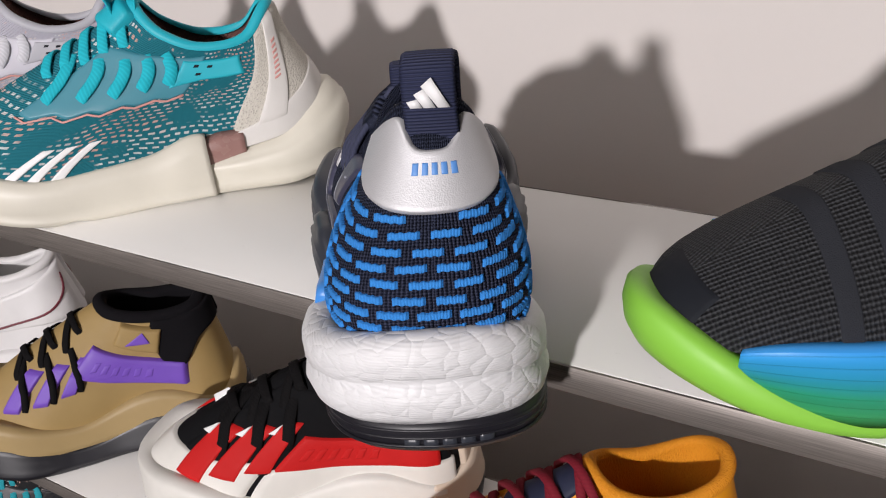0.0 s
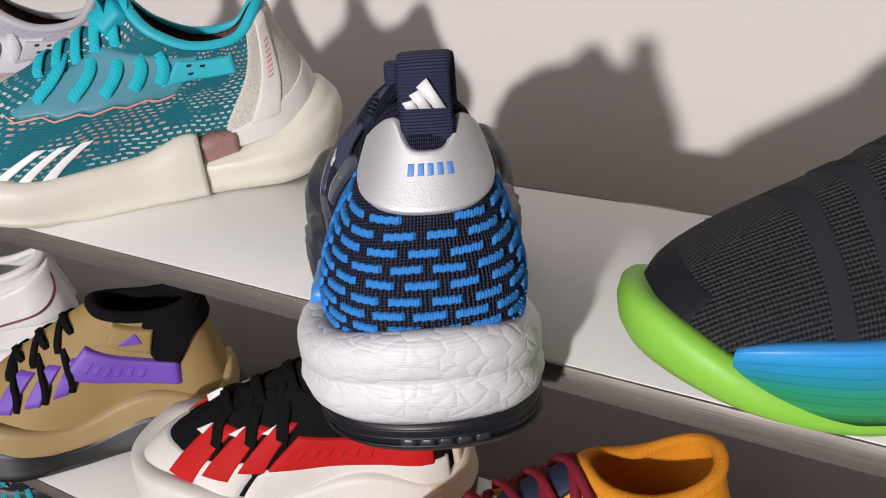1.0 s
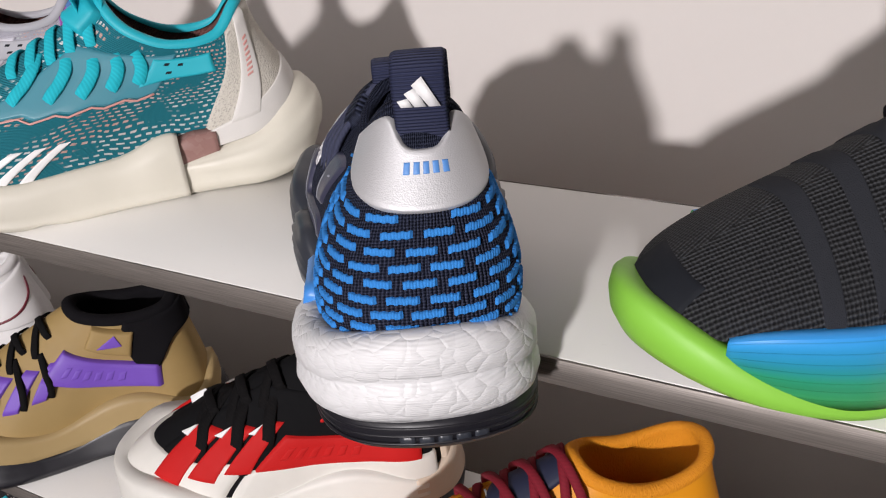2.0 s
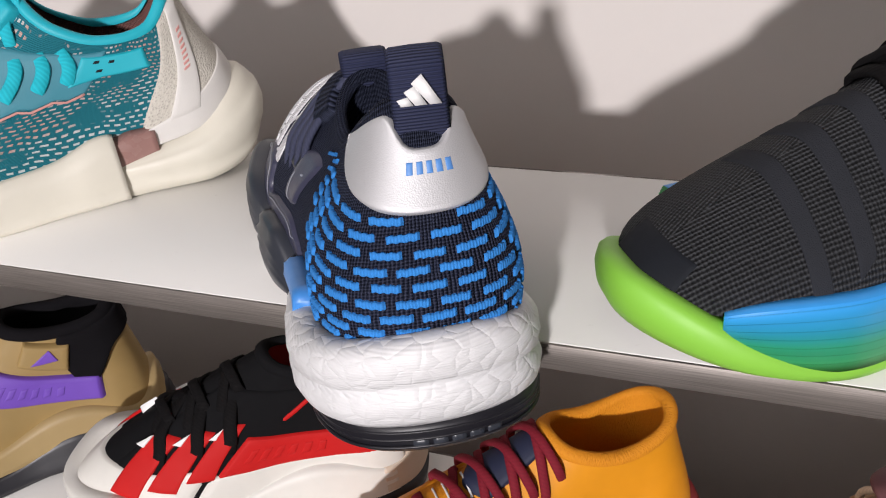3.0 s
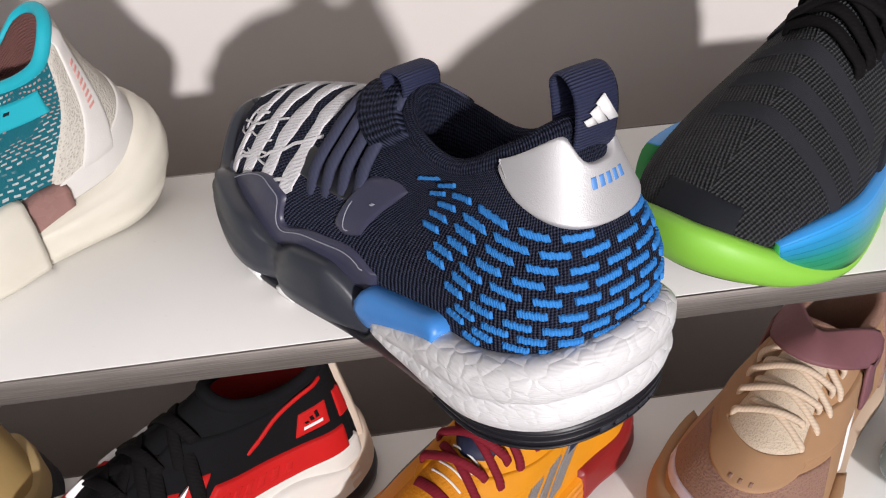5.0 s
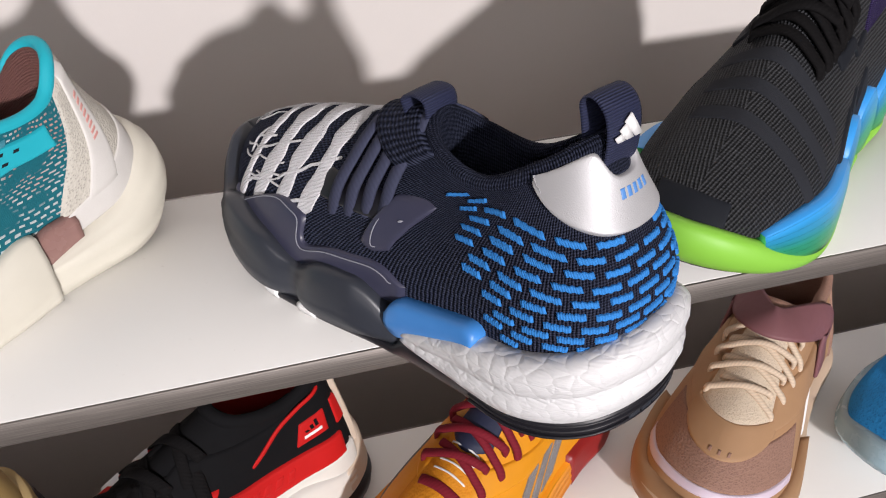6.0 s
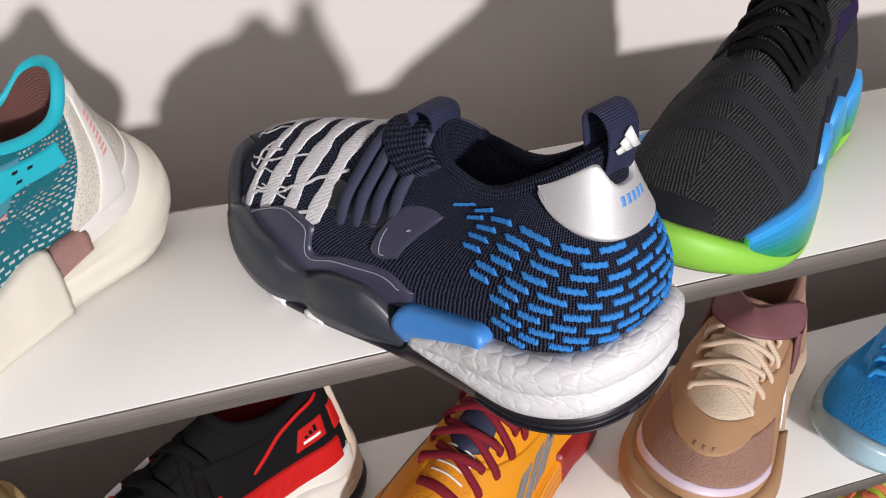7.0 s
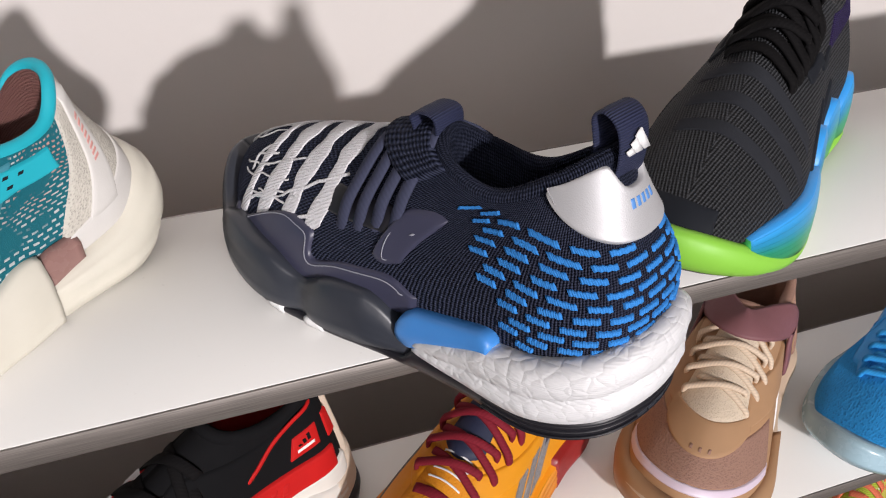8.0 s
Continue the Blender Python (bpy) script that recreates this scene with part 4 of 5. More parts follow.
        lace_on(la, PINK_PRINT, ob, [(g(lerp(0.25, 0.435, a)), 0.525 - 0.12 * a + 0.035 * abs(((a * 5) % 1) - 0.5) * 2) for a in span(0, 1, 40)], 0.001, 0.0016, 0.0006, "edge_piping")
        an = patch(la, "ankle_panel", rim_m, ob, lambda a, b, g=g: (g(lerp(0.165, 0.285, a) + 0.01 * b), lerp(0.70 - 0.16 * max(0, a - 0.6), 0.90, b)), 16, 6, 0.0018, 0.0012, "smooth bright ankle panel", 0.1)
        for a, b in ((0.235, 0.84), (0.262, 0.85), (0.250, 0.77)):
            patch(la, "punched_hole", BLACK_SMOOTH, an, quad((g(a - 0.006), b - 0.018), (g(a + 0.006), b - 0.018), (g(a + 0.006), b + 0.018), (g(a - 0.006), b + 0.018)), 4, 3, 0.0028, 0.0003, "", 0.3)
        for i in range(3):
            t = 0.345 + 0.022 * i
            patch(la, "side_stripe", WHITE_PRINT, ob, lambda a, b, t=t, g=g: (g(t + 0.012 * a - 0.030 * b), lerp(0.02, 0.26, b)), 4, 10, 0.0004, 0.0010, "white slanted stripe", 0.12)
        for i in range(5):
            a = 0.16 + 0.19 * i
            th, k = lerp(0.26, 0.435, a), lerp(0.70, 0.50, a)
            lace_on(la, lace_m, ob, [(g(th), k), (g(th + 0.004), k + 0.05), (g(th + 0.010), k + 0.11), (g(th + 0.022), min(0.93, k + 0.18)), (g(min(0.49, th + 0.045)), min(0.95, k + 0.24))], 0.0026, 0.0095, 0.0024, "lace", "flat woven lace")
    for i in range(5):
        x, t = (0.66 - 0.048 * i) * L, 0.452 - 0.012 * i
        lace_across(la, lace_m, ob, x, x - 0.008, t, 1 - t, 0.0085, 0.0020, 0.0020, label="flat woven lace")
    patch(la, "tongue", rim_m, ob, lambda a, b: (lerp(0.43, 0.57, a), lerp(0.88, 1.0, b)), 14, 6, 0.001, 0.006, "padded tongue", 0.15)
    f = la.mouth(0.5)
    loop_tab(ob, "tongue_loop", lace_m, f + Vector((-0.006, 0, -0.002)), f + Vector((0.012, 0, -0.008)), None, 0.018, 0.2, 0.030, 0.002, "webbing tongue loop")
    return la, ob


PINK_PRINT = plain("salmon_print", (0.62, 0.30, 0.27), 0.5)
wedge_shoe(pose(-0.262, 0.1995, SHELF, 0, 0, 222), "teal patterned basketball shoe with cream wedge sole and pale heel strap",
           ((0.012, 0.17, 0.22), (0.015, 0.42, 0.52), (0.015, 0.45, 0.55), (0.06, 0.25, 0.32), (0.55, 0.52, 0.46), (0.66, 0.64, 0.61), (0.30, 0.17, 0.15), CREAM))
wedge_shoe(pose(-0.462, 0.215, SHELF, 0, 0, 222), "lilac white basketball shoe with purple collar beside the teal one",
           ((0.50, 0.49, 0.56), (0.42, 0.42, 0.46), (0.60, 0.60, 0.64), (0.55, 0.54, 0.60), (0.30, 0.10, 0.38), (0.08, 0.20, 0.48), (0.40, 0.35, 0.42), (0.62, 0.60, 0.62)), False)
wedge_shoe(pose(-0.745, 0.195, LOWEST, 0, 0, 222), "black patterned shoe with turquoise laces on the lowest shelf",
           ((0.016, 0.016, 0.018), (0.012, 0.012, 0.014), (0.02, 0.30, 0.36), (0.03, 0.03, 0.034), (0.05, 0.05, 0.055), (0.04, 0.04, 0.045), (0.05, 0.03, 0.03), (0.05, 0.05, 0.052)), False)
wedge_shoe(pose(0.660, 0.215, LOWEST, 0, 0, 222), "yellow green shoe with coral laces on the lowest shelf",
           ((0.42, 0.50, 0.05), (0.45, 0.42, 0.06), (0.65, 0.16, 0.08), (0.50, 0.46, 0.08), (0.5, 0.5, 0.4), (0.6, 0.3, 0.1), (0.2, 0.2, 0.1), (0.6, 0.6, 0.5)), False)

# ---- shoes on the lower shelf ----
def low_last(L, W, sole=0.034, heel=0.115, mid=0.095, front=0.125, collar=(0.06, 0.42), toe=0.036, sole_heel=None, cw=0.110):
    sh = sole_heel or sole + 0.006
    return Last(L, W, 1, sole=[(0, sh), (0.25, sole), (0.4, sole - 0.003), (0.5, sole - 0.005), (0.6, sole - 0.003), (0.75, sole)],
                rim=[(0, heel), (0.1, heel - 0.006), (0.25, mid), (0.38, lerp(mid, front, 0.5)), (0.5, front), (0.62, lerp(mid, front, 0.5)), (0.75, mid), (0.9, heel - 0.006)],
                collar=collar, collar_w=cw, spring=0.024,
                h1=[(0, 0.03), (0.25, 0.04), (0.4, toe), (0.5, toe), (0.6, toe), (0.75, 0.04)], out1=[(0, 0.003), (0.25, -0.002), (0.5, 0.001), (0.75, -0.002)],
                h2=[(0, 0.035), (0.25, 0.03), (0.5, 0.035), (0.75, 0.03)], out2=[(0, 0.002), (0.25, 0.012), (0.4, 0.03), (0.5, 0.075), (0.6, 0.03), (0.75, 0.012)])


def wavy(o, top, dip, waves, steps=3, z0=0.0):
    """A sidewall section whose top edge and bulge roll round the shoe."""
    def f(t):
        d = t if t < 0.5 else 1 - t
        w = math.cos(d * waves * 2 * math.pi)
        zt = top + dip * w
        oo = o * (1 + 0.35 * w)
        sec = [(-0.02, z0), (0.0, z0), (oo * 0.8, z0 + 0.003)]
        for i in range(steps):
            a = (i + 0.35) / steps
            sec += [(oo * (1 - 0.5 * a), lerp(z0 + 0.005, zt, a)), (oo * (0.78 - 0.5 * a), lerp(z0 + 0.005, zt, a + 0.12 / steps * 2))]
        return sec + [(oo * 0.2, zt), (-0.02, zt * 0.95)]
    return f


def cross_laces(la, mat, ob, n, x0, x1, t0, t1, width=0.007, thick=0.003, label="", rise=0.003):
    """Criss-cross laces from the toe end x0 to the collar end x1, in parts of the length."""
    for i in range(n):
        a = i / max(1, n - 1)
        x, t, dx = lerp(x0, x1, a) * la.L, lerp(t0, t1, a), (x0 - x1) / n * la.L
        lace_across(la, mat, ob, x, x - dx, t, 1 - t - 0.012, width, thick, rise, label=label)
        lace_across(la, mat, ob, x - dx, x, t + 0.012, 1 - t, width, thick, rise + thick * 0.7, label=label)


def both(fn):
    for s in (1, -1):
        fn(lambda t, s=s: t if s > 0 else 1 - t)


def gold_shoe(m):
    ob = thing("sneaker", m, "tan retro sneaker with purple straps and black wavy sole", "shoe", "display shoes")
    tan, purple = synthetic("tan_nubuck", (0.33, 0.225, 0.085), 0.62, 1400, 0.3), synthetic("purple_strap", (0.17, 0.075, 0.48), 0.5)
    tan2, dark = synthetic("tan_rand", (0.37, 0.265, 0.12), 0.5), synthetic("black_lining_cloth", (0.007, 0.0065, 0.008), 0.9, spec=0.10)
    la = low_last(0.305, 1.15, 0.030, 0.158, 0.150, 0.166)
    upper(la, "upper", tan, ob, "tan nubuck upper")
    lining(la, dark, ob, 0.007)
    solid(la, "outsole", BLACK_RUBBER, ob, 0.003, lambda t: 0.0, lambda t: 0.010)
    sweep(la, "midsole", BLACK_RUBBER, ob, span(0, 1 - 1 / 130, 130), wavy(0.010, 0.036, 0.010, 5, 3, 0.004), True, "black wavy midsole")
    sweep(la, "rand", tan2, ob, span(0, 1 - 1 / 130, 130), wavy(0.0050, 0.060, 0.010, 5, 2, 0.024), True, "tan wave-shaped rand")

    def sides(g):
        st = patch(la, "midfoot_strap", purple, ob, lambda a, b: (g(lerp(0.150, 0.372, a)), lerp(0.32 + 0.26 * a, 0.53 + 0.25 * a, b)), 24, 5, 0.0035, 0.003, "purple midfoot strap", 0.08)
        for i in range(6):
            a = 0.28 + 0.10 * i
            patch(la, "embossed_bar", purple, st, lambda u, b, a=a: (g(lerp(0.150, 0.372, a + 0.06 * u)), lerp(0.38 + 0.26 * a, 0.47 + 0.26 * a, b)), 2, 2, 0.0062, 0.0008, "", 0.25)
        patch(la, "ankle_collar", dark, ob, lambda a, b: (g(lerp(0.0, 0.25, a)), lerp(0.74 - 0.30 * math.exp(-((a - 0.68) / 0.16) ** 2), 1.0, b)), 24, 8, 0.001, 0.004, "black padded ankle collar", 0.08)
        box_ = patch(la, "logo_box", tan, ob, quad((g(0.205), 0.64), (g(0.325), 0.78), (g(0.335), 0.97), (g(0.212), 0.90)), 10, 8, 0.0055, 0.003, "tan raised logo box", 0.15)
        patch(la, "logo_triangle", purple, box_, lambda a, b: (g(lerp(0.232, 0.296, lerp(a, 0.5, b))), lerp(0.775, 0.895, b)), 6, 6, 0.0090, 0.0006, "purple triangle", 0.1)
        for i in range(3):
            t, k = 0.335 + 0.034 * i, 0.52 - 0.05 * i
            patch(la, "lace_panel", purple, ob, quad((g(t), k - 0.08), (g(t + 0.022), k - 0.09), (g(t + 0.045), k + 0.18), (g(t + 0.018), k + 0.18)), 8, 6, 0.002, 0.002, "purple lace panel", 0.15)
            lace_on(la, BLACK_LACE, ob, [(g(t - 0.005), k - 0.06), (g(t + 0.012), k + 0.04), (g(t + 0.03), k + 0.10), (g(t + 0.08), k + 0.22)], 0.005, 0.007, 0.004, "lace", "black lace")
    both(sides)
    cross_laces(la, BLACK_LACE, ob, 3, 0.72, 0.54, 0.445, 0.41, 0.0075, 0.0022, "black lace", 0.0018)
    return ob


gold_shoe(pose(-0.440, 0.191, LOWER, 0, 0, 222))


def red_shoe(m):
    ob = thing("sneaker", m, "white, red and black retro sneaker with wavy cream sole", "shoe", "display shoes")
    white, red = synthetic("white_sculpted_foam", (0.70, 0.685, 0.64), 0.45), synthetic("red_panel", (0.50, 0.010, 0.010), 0.65, spec=0.2)
    black, cream = synthetic("black_cloth_panel", (0.007, 0.007, 0.008), 0.85, spec=0.10), rubber("cream_heel_foam", (0.60, 0.50, 0.40), 0.5)
    la = low_last(0.318, 1.14, 0.036, 0.164, 0.150, 0.166, collar=(0.06, 0.40), cw=0.10)
    upper(la, "upper", black, ob, "black cloth upper")
    patch(la, "heel_column", cream, ob, lambda a, b: (lerp(-0.055, 0.055, a), lerp(0.0, 0.96, b)), 12, 12, 0.0012, 0.004, "cream moulded heel column", 0.1)
    lining(la, synthetic("dark_red_lining", (0.30, 0.012, 0.014), 0.8), ob, 0.006, rim_mat=black)
    solid(la, "outsole", BLACK_RUBBER, ob, 0.001, lambda t: 0.0, lambda t: 0.008)
    sweep(la, "midsole", white, ob, span(0.10, 0.90, 130), wavy(0.010, 0.058, 0.009, 5, 4, 0.004), False, "white wavy ridged midsole")
    sweep(la, "heel_midsole", cream, ob, span(-0.12, 0.12, 50), wavy(0.0085, 0.056, 0.006, 5, 4, 0.016), False, "cream heel midsole")
    sweep(la, "heel_outsole", BLACK_RUBBER, ob, span(-0.17, 0.17, 50), lambda t: [(-0.02, 0.0), (0.002, 0.0), (0.009, 0.005), (0.0105, 0.016), (0.008, 0.022), (-0.02, 0.022)], label="black grooved heel outsole")

    def sides(g):
        patch(la, "quarter", black, ob, lambda a, b: (g(lerp(0.075, 0.465, a)), lerp(0.20 + 0.16 * a, 0.99 - 0.16 * a, b)), 30, 12, 0.0006, 0.0014, "black cloth quarter", 0.05)
        st = patch(la, "side_band", red, ob, lambda a, b: (g(lerp(0.10, 0.335, a)), lerp(0.25 + 0.09 * a, 0.45 + 0.14 * a, b)), 24, 5, 0.0034, 0.002, "red side band", 0.08)
        patch(la, "side_shell", white, ob, lambda a, b: (g(lerp(0.07, 0.34, a)), lerp(0.0, 0.275 + 0.09 * a, b)), 24, 6, 0.0022, 0.0030, "white sculpted side shell", 0.08)
        for i in range(6):
            a = 0.42 + 0.085 * i
            patch(la, "embossed_bar", red, st, lambda u, b, a=a: (g(lerp(0.10, 0.335, a + 0.05 * u)), lerp(0.305 + 0.11 * a, 0.40 + 0.13 * a, b)), 2, 2, 0.0056, 0.0008, "", 0.25)
        lg = patch(la, "logo_patch", red, ob, quad((g(0.128), 0.54), (g(0.196), 0.56), (g(0.198), 0.76), (g(0.132), 0.74)), 6, 6, 0.0022, 0.0016, "red square logo patch", 0.12)
        for i in range(3):
            patch(la, "logo_bar", black, lg, lambda a, b, i=i: (g(0.150 + 0.0100 * (2 - i) + 0.008 * a + 0.005 * b), lerp(0.645, 0.670 + 0.024 * i, b)), 2, 2, 0.004, 0.0004, "", 0.2)
        patch(la, "logo_line", WHITE_PRINT, lg, quad((g(0.142), 0.595), (g(0.184), 0.605), (g(0.184), 0.632), (g(0.142), 0.622)), 6, 2, 0.004, 0.0004, "", 0.2)
        lace_on(la, red, ob, [(g(0.06), 0.90), (g(0.15), 0.93), (g(0.21), 0.92), (g(0.255), 0.85), (g(0.28), 0.72), (g(0.295), 0.62)], 0.0025, 0.004, 0.002, "piping", "red piping")
        patch(la, "heel_tag", red, ob, quad((g(0.072), 0.48), (g(0.104), 0.50), (g(0.106), 0.74), (g(0.076), 0.72)), 5, 6, 0.0026, 0.0014, "red heel tag", 0.12)
        for i in range(3):
            t, k = 0.345 + 0.036 * i, 0.56 - 0.05 * i
            patch(la, "lace_panel", red, ob, quad((g(t - 0.012), k - 0.24), (g(t + 0.024), k - 0.23), (g(t + 0.044), k + 0.12), (g(t + 0.010), k + 0.12)), 8, 6, 0.003, 0.002, "red lace panel", 0.12)
            patch(la, "small_mark", WHITE_PRINT, ob, lambda a, b, t=t, k=k: (g(t + 0.034 + 0.012 * lerp(a, 0.5, b)), k + 0.02 + 0.07 * b), 3, 4, 0.006, 0.001, "white triangular mark", 0.15)
            lace_on(la, BLACK_LACE, ob, [(g(t - 0.008), k - 0.10), (g(t + 0.012), k + 0.02), (g(t + 0.04), k + 0.12), (g(t + 0.09), k + 0.26)], 0.0042, 0.012, 0.0028, "lace", "black strap lace")
    both(sides)
    patch(la, "toe_cap", white, ob, lambda a, b: (lerp(0.345, 0.655, a), lerp(0.0, 0.44 - 0.08 * math.cos(math.pi * (a - 0.5)), b)), 36, 8, 0.001, 0.002, "white toe cap", 0.06)
    cross_laces(la, BLACK_LACE, ob, 3, 0.72, 0.52, 0.44, 0.40, 0.010, 0.0022, "black strap lace", 0.0016)
    return ob


red_shoe(pose(-0.140, 0.185, LOWER, 0, 0, 208))


def yellow_shoe(m):
    ob = thing("sneaker", m, "orange yellow running shoe with maroon laces and grey side stripes", "shoe", "display shoes")
    yel, mar = synthetic("orange_ripstop", (0.74, 0.295, 0.010), 0.5, 1600, 0.25), woven_lace("maroon_lace", (0.19, 0.010, 0.022))
    yknit, navy = mesh_cloth("orange_knit", (0.66, 0.25, 0.012), (0.6, 0.2, 0.01), 600), synthetic("navy_patch", (0.015, 0.02, 0.05), 0.6)
    fade = layered_foam("orange_sidewall", [(0.0, (0.72, 0.22, 0.01)), (1.0, (0.80, 0.30, 0.012))])
    maroon = rubber("maroon_heel_foam", (0.24, 0.014, 0.014), 0.4)
    grey = knit("reflective_grey_stripe", (0.18, 0.17, 0.17), (0.42, 0.40, 0.40), 0.003, 0.0012, 0.5)
    la = low_last(0.315, 1.18, 0.034, 0.140, 0.124, 0.146)
    upper(la, "upper", yel, ob, "orange yellow upper")
    lining(la, yknit, ob, 0.006)
    solid(la, "outsole", BLACK_RUBBER, ob, 0.0, lambda t: 0.0, lambda t: 0.006)
    sweep(la, "midsole", fade, ob, span(0.19, 0.81, 100), wavy(0.007, 0.036, 0.002, 3, 3, 0.002), False, "orange midsole")
    sweep(la, "heel_midsole", maroon, ob, span(-0.21, 0.21, 60), wavy(0.0085, 0.045, 0.003, 3, 3, 0.002), False, "maroon heel midsole")

    def sides(g):
        for i in range(3):
            t = 0.245 + 0.046 * i
            patch(la, "side_stripe", grey, ob, lambda a, b, t=t: (g(t + 0.030 * a - 0.024 * b), lerp(0.10, 0.50, b)), 6, 12, 0.0005, 0.001, "reflective grey slanted stripe", 0.1)
        patch(la, "eyestay", yel, ob, lambda a, b: (g(lerp(0.27, 0.46, a)), lerp(0.52, 0.66, b)), 24, 4, 0.0006, 0.0016, "orange eyestay", 0.12)
        patch(la, "side_flash", navy, ob, lambda a, b: (g(0.20 + 0.05 * lerp(a, 0.9, b)), lerp(0.40, 0.62, b)), 8, 8, 0.0006, 0.001, "navy triangular flash", 0.1)
    both(sides)
    for i in range(4):
        lace_across(la, WHITE_PRINT, ob, (0.62 + 0.025 * i) * la.L, (0.62 + 0.025 * i) * la.L, 0.462, 0.538, 0.0018, 0.001, 0.0016, "tongue_line", "white tongue stripe")
    cross_laces(la, mar, ob, 4, 0.68, 0.46, 0.43, 0.36, 0.0075, 0.004, "maroon lace", 0.004)
    lace_across(la, mar, ob, 0.735 * la.L, 0.735 * la.L, 0.455, 0.545, 0.009, 0.003, 0.002, label="maroon lace")
    patch(la, "tongue", navy, ob, lambda a, b: (lerp(0.45, 0.55, a), lerp(0.72, 1.0, b)), 10, 8, 0.001, 0.003, "navy tongue", 0.12)
    patch(la, "toe_window", yknit, ob, lambda a, b: (lerp(0.445, 0.555, a), lerp(0.36, 0.70, b)), 12, 8, 0.0004, 0.001, "orange knit toe window", 0.1)
    return ob


yellow_shoe(pose(0.108, 0.188, LOWER, 0, 0, 217))


def beige_shoe(m):
    ob = thing("sneaker", m, "beige sneaker with mauve strap and cream laces", "shoe", "display shoes")
    beige, mauve = synthetic("beige_nubuck", (0.40, 0.235, 0.125), 0.6, 1500, 0.25), synthetic("mauve_strap", (0.20, 0.085, 0.095), 0.6)
    mesh, lace = mesh_cloth("dusty_mauve_mesh", (0.30, 0.175, 0.13), (0.2, 0.11, 0.09), 700), woven_lace("cream_lace", (0.66, 0.53, 0.40))
    cream, lil = rubber("pale_cream_foam", (0.58, 0.44, 0.32), 0.5), plain("pale_lilac_trim", (0.66, 0.56, 0.66), 0.4)
    tongue = mesh_cloth("cream_tongue_mesh", (0.62, 0.52, 0.40), (0.45, 0.36, 0.27), 800)
    la = low_last(0.325, 1.20, 0.032, 0.140, 0.128, 0.146, collar=(0.05, 0.40))
    upper(la, "upper", beige, ob, "beige nubuck upper")
    lining(la, mesh, ob, 0.006)
    solid(la, "midsole", cream, ob, 0.004, lambda t: 0.0, lambda t: 0.030, "cream midsole", n=100, round_=0.005)
    sweep(la, "toe_rand", beige, ob, span(0.30, 0.70, 60), lambda t: [(-0.01, 0.010), (0.005, 0.010), (0.0062, 0.024), (0.002, 0.040 - 0.012 * math.cos((t - 0.5) * 14)), (-0.01, 0.042)], label="beige toe rand")
    patch(la, "toe_trim", lil, ob, lambda a, b: (lerp(0.36, 0.64, a), 0.20 - 0.10 * abs(a - 0.5) + 0.055 * b), 30, 3, 0.001, 0.0012, "pale lilac toe trim", 0.2)
    patch(la, "toe_mesh", mesh, ob, lambda a, b: (lerp(0.37, 0.63, a), lerp(0.255 - 0.10 * abs(a - 0.5), 0.45, b)), 26, 8, 0.0004, 0.001, "dusty mauve toe mesh", 0.06)
    patch(la, "toe_overlay", beige, ob, lambda a, b: (lerp(0.425, 0.575, a), lerp(0.38 + 0.10 * (2 * abs(a - 0.5)) ** 3, 0.54, b)), 20, 8, 0.0012, 0.0016, "beige toe overlay", 0.08)
    patch(la, "tongue", tongue, ob, lambda a, b: (lerp(0.44, 0.56, a), lerp(0.52, 1.0, b)), 12, 14, 0.0008, 0.002, "cream mesh tongue", 0.08)

    def sides(g):
        patch(la, "eyestay", beige, ob, lambda a, b: (g(lerp(0.27, 0.445, a)), lerp(0.48, 0.72 - 0.05 * a, b)), 24, 6, 0.001, 0.002, "beige eyestay", 0.1)
        patch(la, "heel_wrap", mesh, ob, lambda a, b: (g(lerp(0.0, 0.14, a)), lerp(0.0, 0.85, b)), 14, 8, 0.0008, 0.0014, "", 0.06)
        patch(la, "side_trim", WHITE_PRINT, ob, lambda a, b: (g(lerp(0.27, 0.292, a) - 0.02 * b), lerp(0.05, 0.40, b)), 5, 8, 0.001, 0.0012, "white side trim", 0.15)
    both(sides)
    for i in range(3):
        patch(la, "toe_slot", mesh, ob, quad((0.484 + 0.013 * i, 0.40), (0.488 + 0.013 * i, 0.40), (0.488 + 0.013 * i, 0.425), (0.484 + 0.013 * i, 0.425)), 2, 2, 0.003, 0.0004, "", 0.2)
    cross_laces(la, lace, ob, 4, 0.68, 0.48, 0.435, 0.37, 0.006, 0.004, "cream lace", 0.003)
    pts = [la.at(0.215, 0.30, 0.004), la.at(0.25, 0.62, 0.006), la.at(0.29, 0.88, 0.008)] + [Vector((la.mouth(0.5).x + 0.022, y, la.mouth(0.5).z + 0.003)) for y in (0.014, -0.014)] + [la.at(0.71, 0.88, 0.008), la.at(0.75, 0.62, 0.006), la.at(0.785, 0.30, 0.004)]
    ns = [la.normal(0.215, 0.3), la.normal(0.25, 0.62), la.normal(0.29, 0.88), Vector((0.3, 0.2, 1)), Vector((0.3, -0.2, 1)), la.normal(0.71, 0.88), la.normal(0.75, 0.62), la.normal(0.785, 0.3)]
    band("ankle_strap", mauve, ob, pts, ns, 0.036, 0.004, "mauve ankle strap")
    return ob


beige_shoe(pose(0.373, 0.210, LOWER, 0, 0, 221))


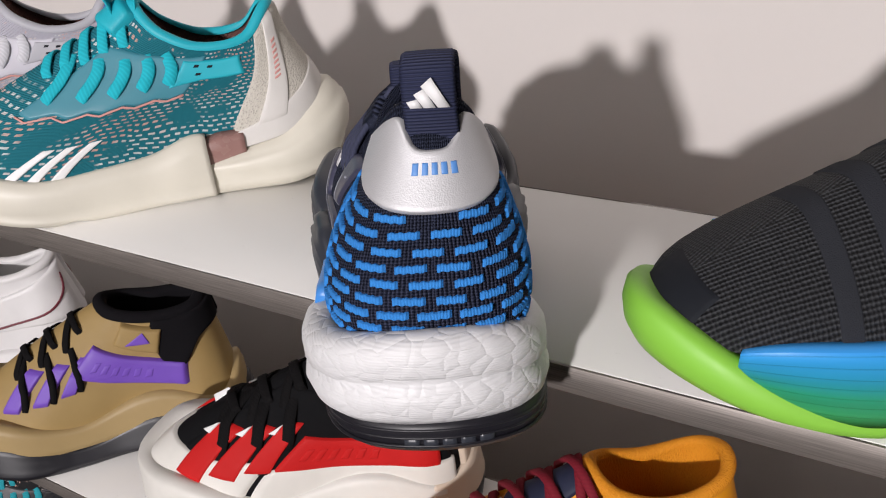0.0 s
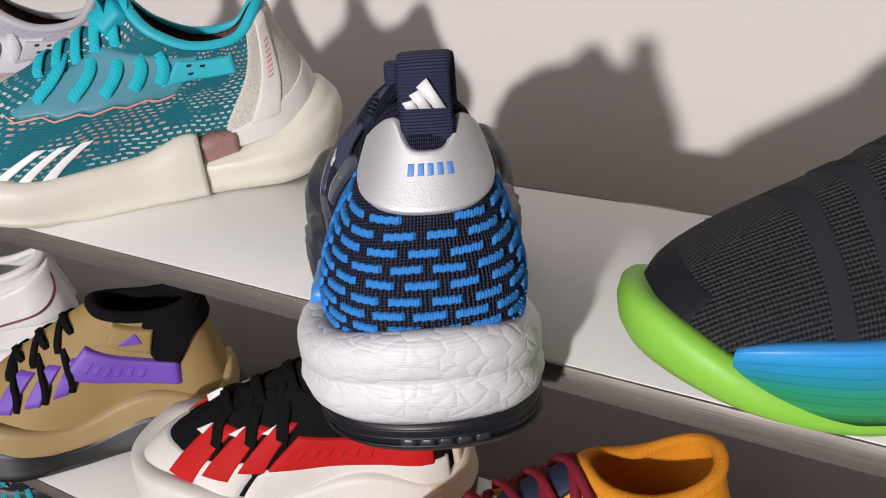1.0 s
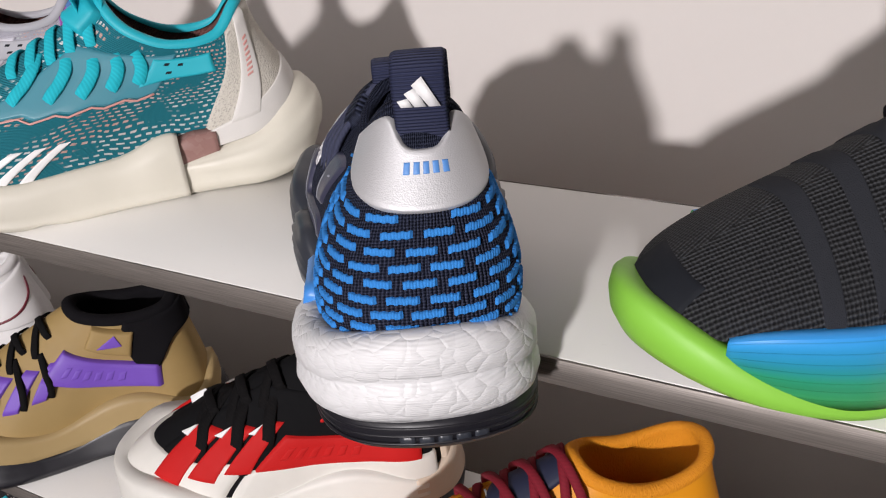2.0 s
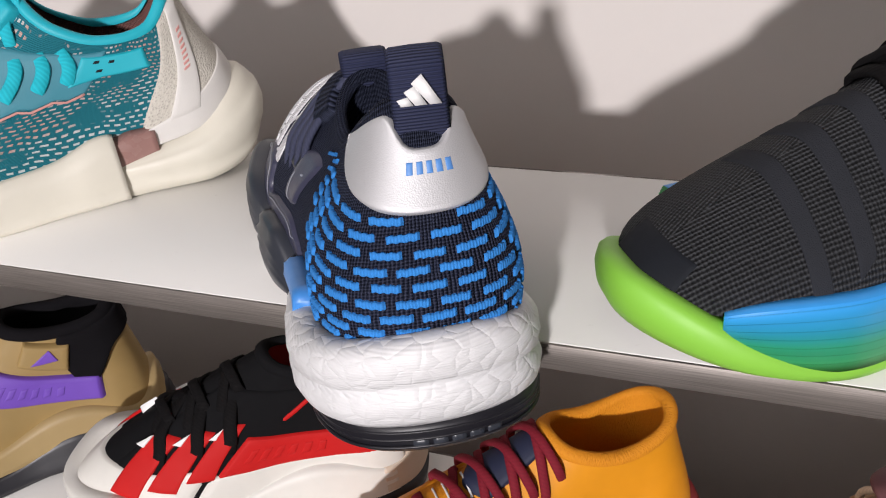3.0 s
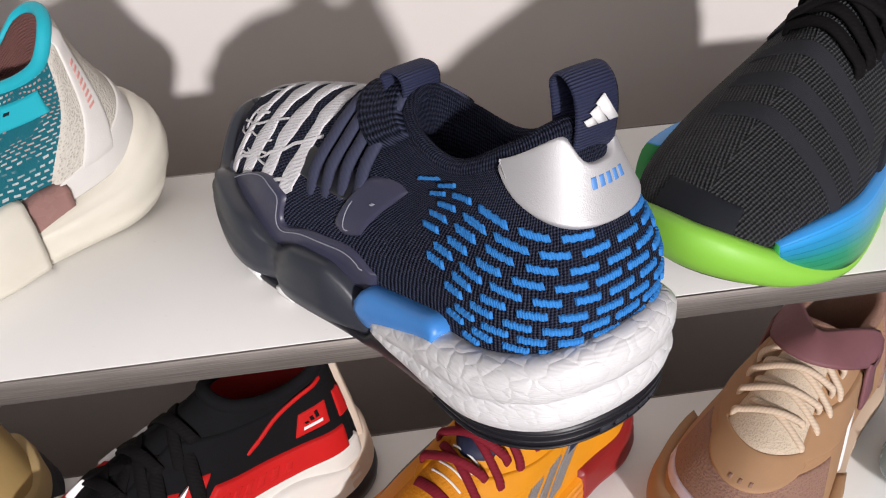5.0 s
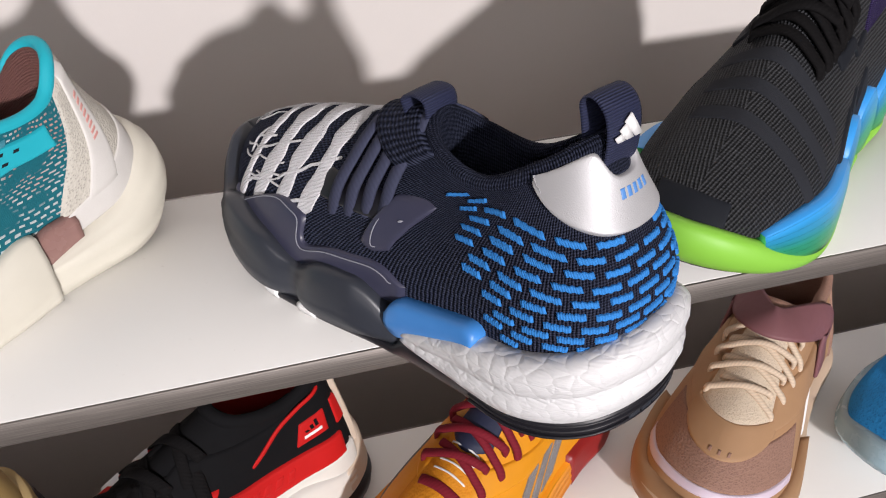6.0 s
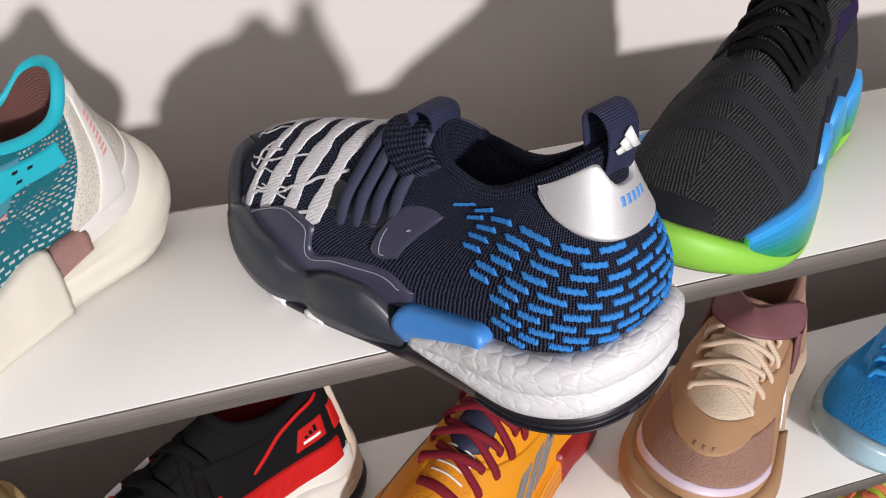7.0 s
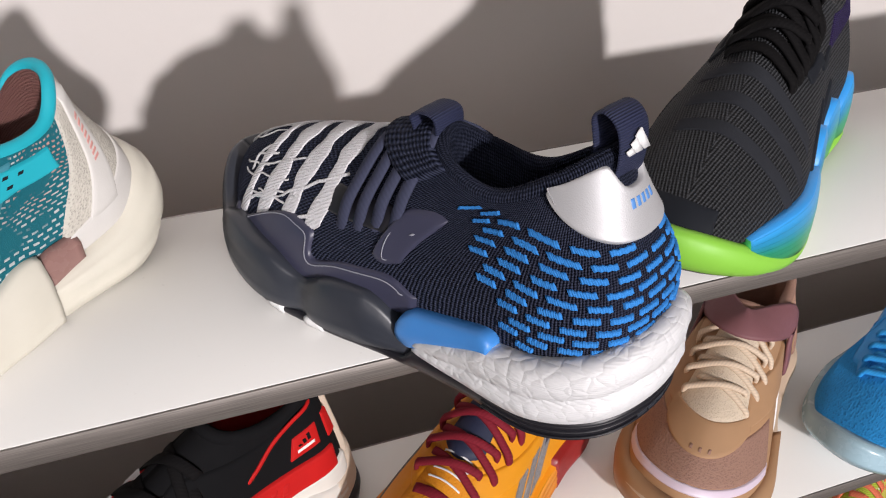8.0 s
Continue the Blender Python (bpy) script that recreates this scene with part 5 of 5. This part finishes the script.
def blue_shoe(m):
    ob = thing("sneaker", m, "bright blue mesh sneaker with pale translucent sole", "shoe", "display shoes")
    mesh, pale = mesh_cloth("bright_blue_mesh", (0.020, 0.26, 0.62), (0.008, 0.13, 0.38), 420), rubber("pale_blue_rubber", (0.36, 0.52, 0.60), 0.25)
    smooth, lace = synthetic("bright_blue_overlay", (0.025, 0.30, 0.72), 0.4), woven_lace("bright_blue_lace", (0.03, 0.32, 0.75))
    la = low_last(0.305, 1.16, 0.032, 0.100, 0.076, 0.080, collar=(0.05, 0.30), toe=0.010)
    upper(la, "upper", mesh, ob, "bright blue mesh upper")
    lining(la, mesh, ob, 0.006)
    solid(la, "outsole", pale, ob, 0.003, lambda t: 0.0, lambda t: 0.012, "pale translucent outsole")
    sweep(la, "sidewall", pale, ob, span(0.40, 0.78, 70), wavy(0.006, 0.029, 0.004, 4, 3, 0.003), False, "pale translucent sidewall")
    sweep(la, "side_foam", smooth, ob, span(-0.20, 0.39, 90), wavy(0.006, 0.038, 0.004, 4, 3, 0.008), False, "bright blue side foam")

    def sides(g):
        patch(la, "eyestay", smooth, ob, lambda a, b: (g(lerp(0.25, 0.43, a)), lerp(0.46, 0.74, b) + 0.02 * math.sin(a * 16)), 24, 6, 0.0008, 0.0018, "smooth blue eyestay", 0.1)
    both(sides)
    cross_laces(la, lace, ob, 4, 0.68, 0.46, 0.43, 0.36, 0.0075, 0.004, "bright blue lace")
    return ob


blue_shoe(pose(0.604, 0.157, LOWER, 0, 0, 209))


def white_shoe(m):
    ob = thing("sneaker", m, "white leather sneaker with thin maroon piping", "shoe", "display shoes")
    white, mar = synthetic("white_leather", (0.70, 0.69, 0.69), 0.42), plain("maroon_piping", (0.14, 0.012, 0.025), 0.5)
    la = low_last(0.305, 1.15, 0.034, 0.140, 0.125, 0.140)
    upper(la, "upper", white, ob, "white leather upper")
    lining(la, white, ob, 0.006)
    sweep(la, "midsole", white, ob, span(0, 1 - 1 / 100, 100), wavy(0.007, 0.036, 0.004, 4, 3, 0.0), True, "white midsole")

    def sides(g):
        patch(la, "quarter", white, ob, lambda a, b: (g(lerp(0.02, 0.30, a)), lerp(0.25, 0.98 - 0.25 * a, b)), 20, 8, 0.001, 0.003, "white leather quarter", 0.06)
        lace_on(la, mar, ob, [(g(0.03), 0.97), (g(0.06), 0.62), (g(0.12), 0.42), (g(0.20), 0.34), (g(0.28), 0.28)], 0.0045, 0.003, 0.0016, "piping", "maroon piping")
        lace_on(la, mar, ob, [(g(0.32), 0.97), (g(0.33), 0.7), (g(0.36), 0.5), (g(0.40), 0.4)], 0.003, 0.003, 0.0016, "piping", "maroon piping")
    both(sides)
    cross_laces(la, woven_lace("white_lace", (0.7, 0.7, 0.7)), ob, 4, 0.68, 0.46, 0.43, 0.36, 0.0075, 0.004, "white lace")
    return ob


white_shoe(pose(-0.718, 0.205, LOWER, 0, 0, 222))
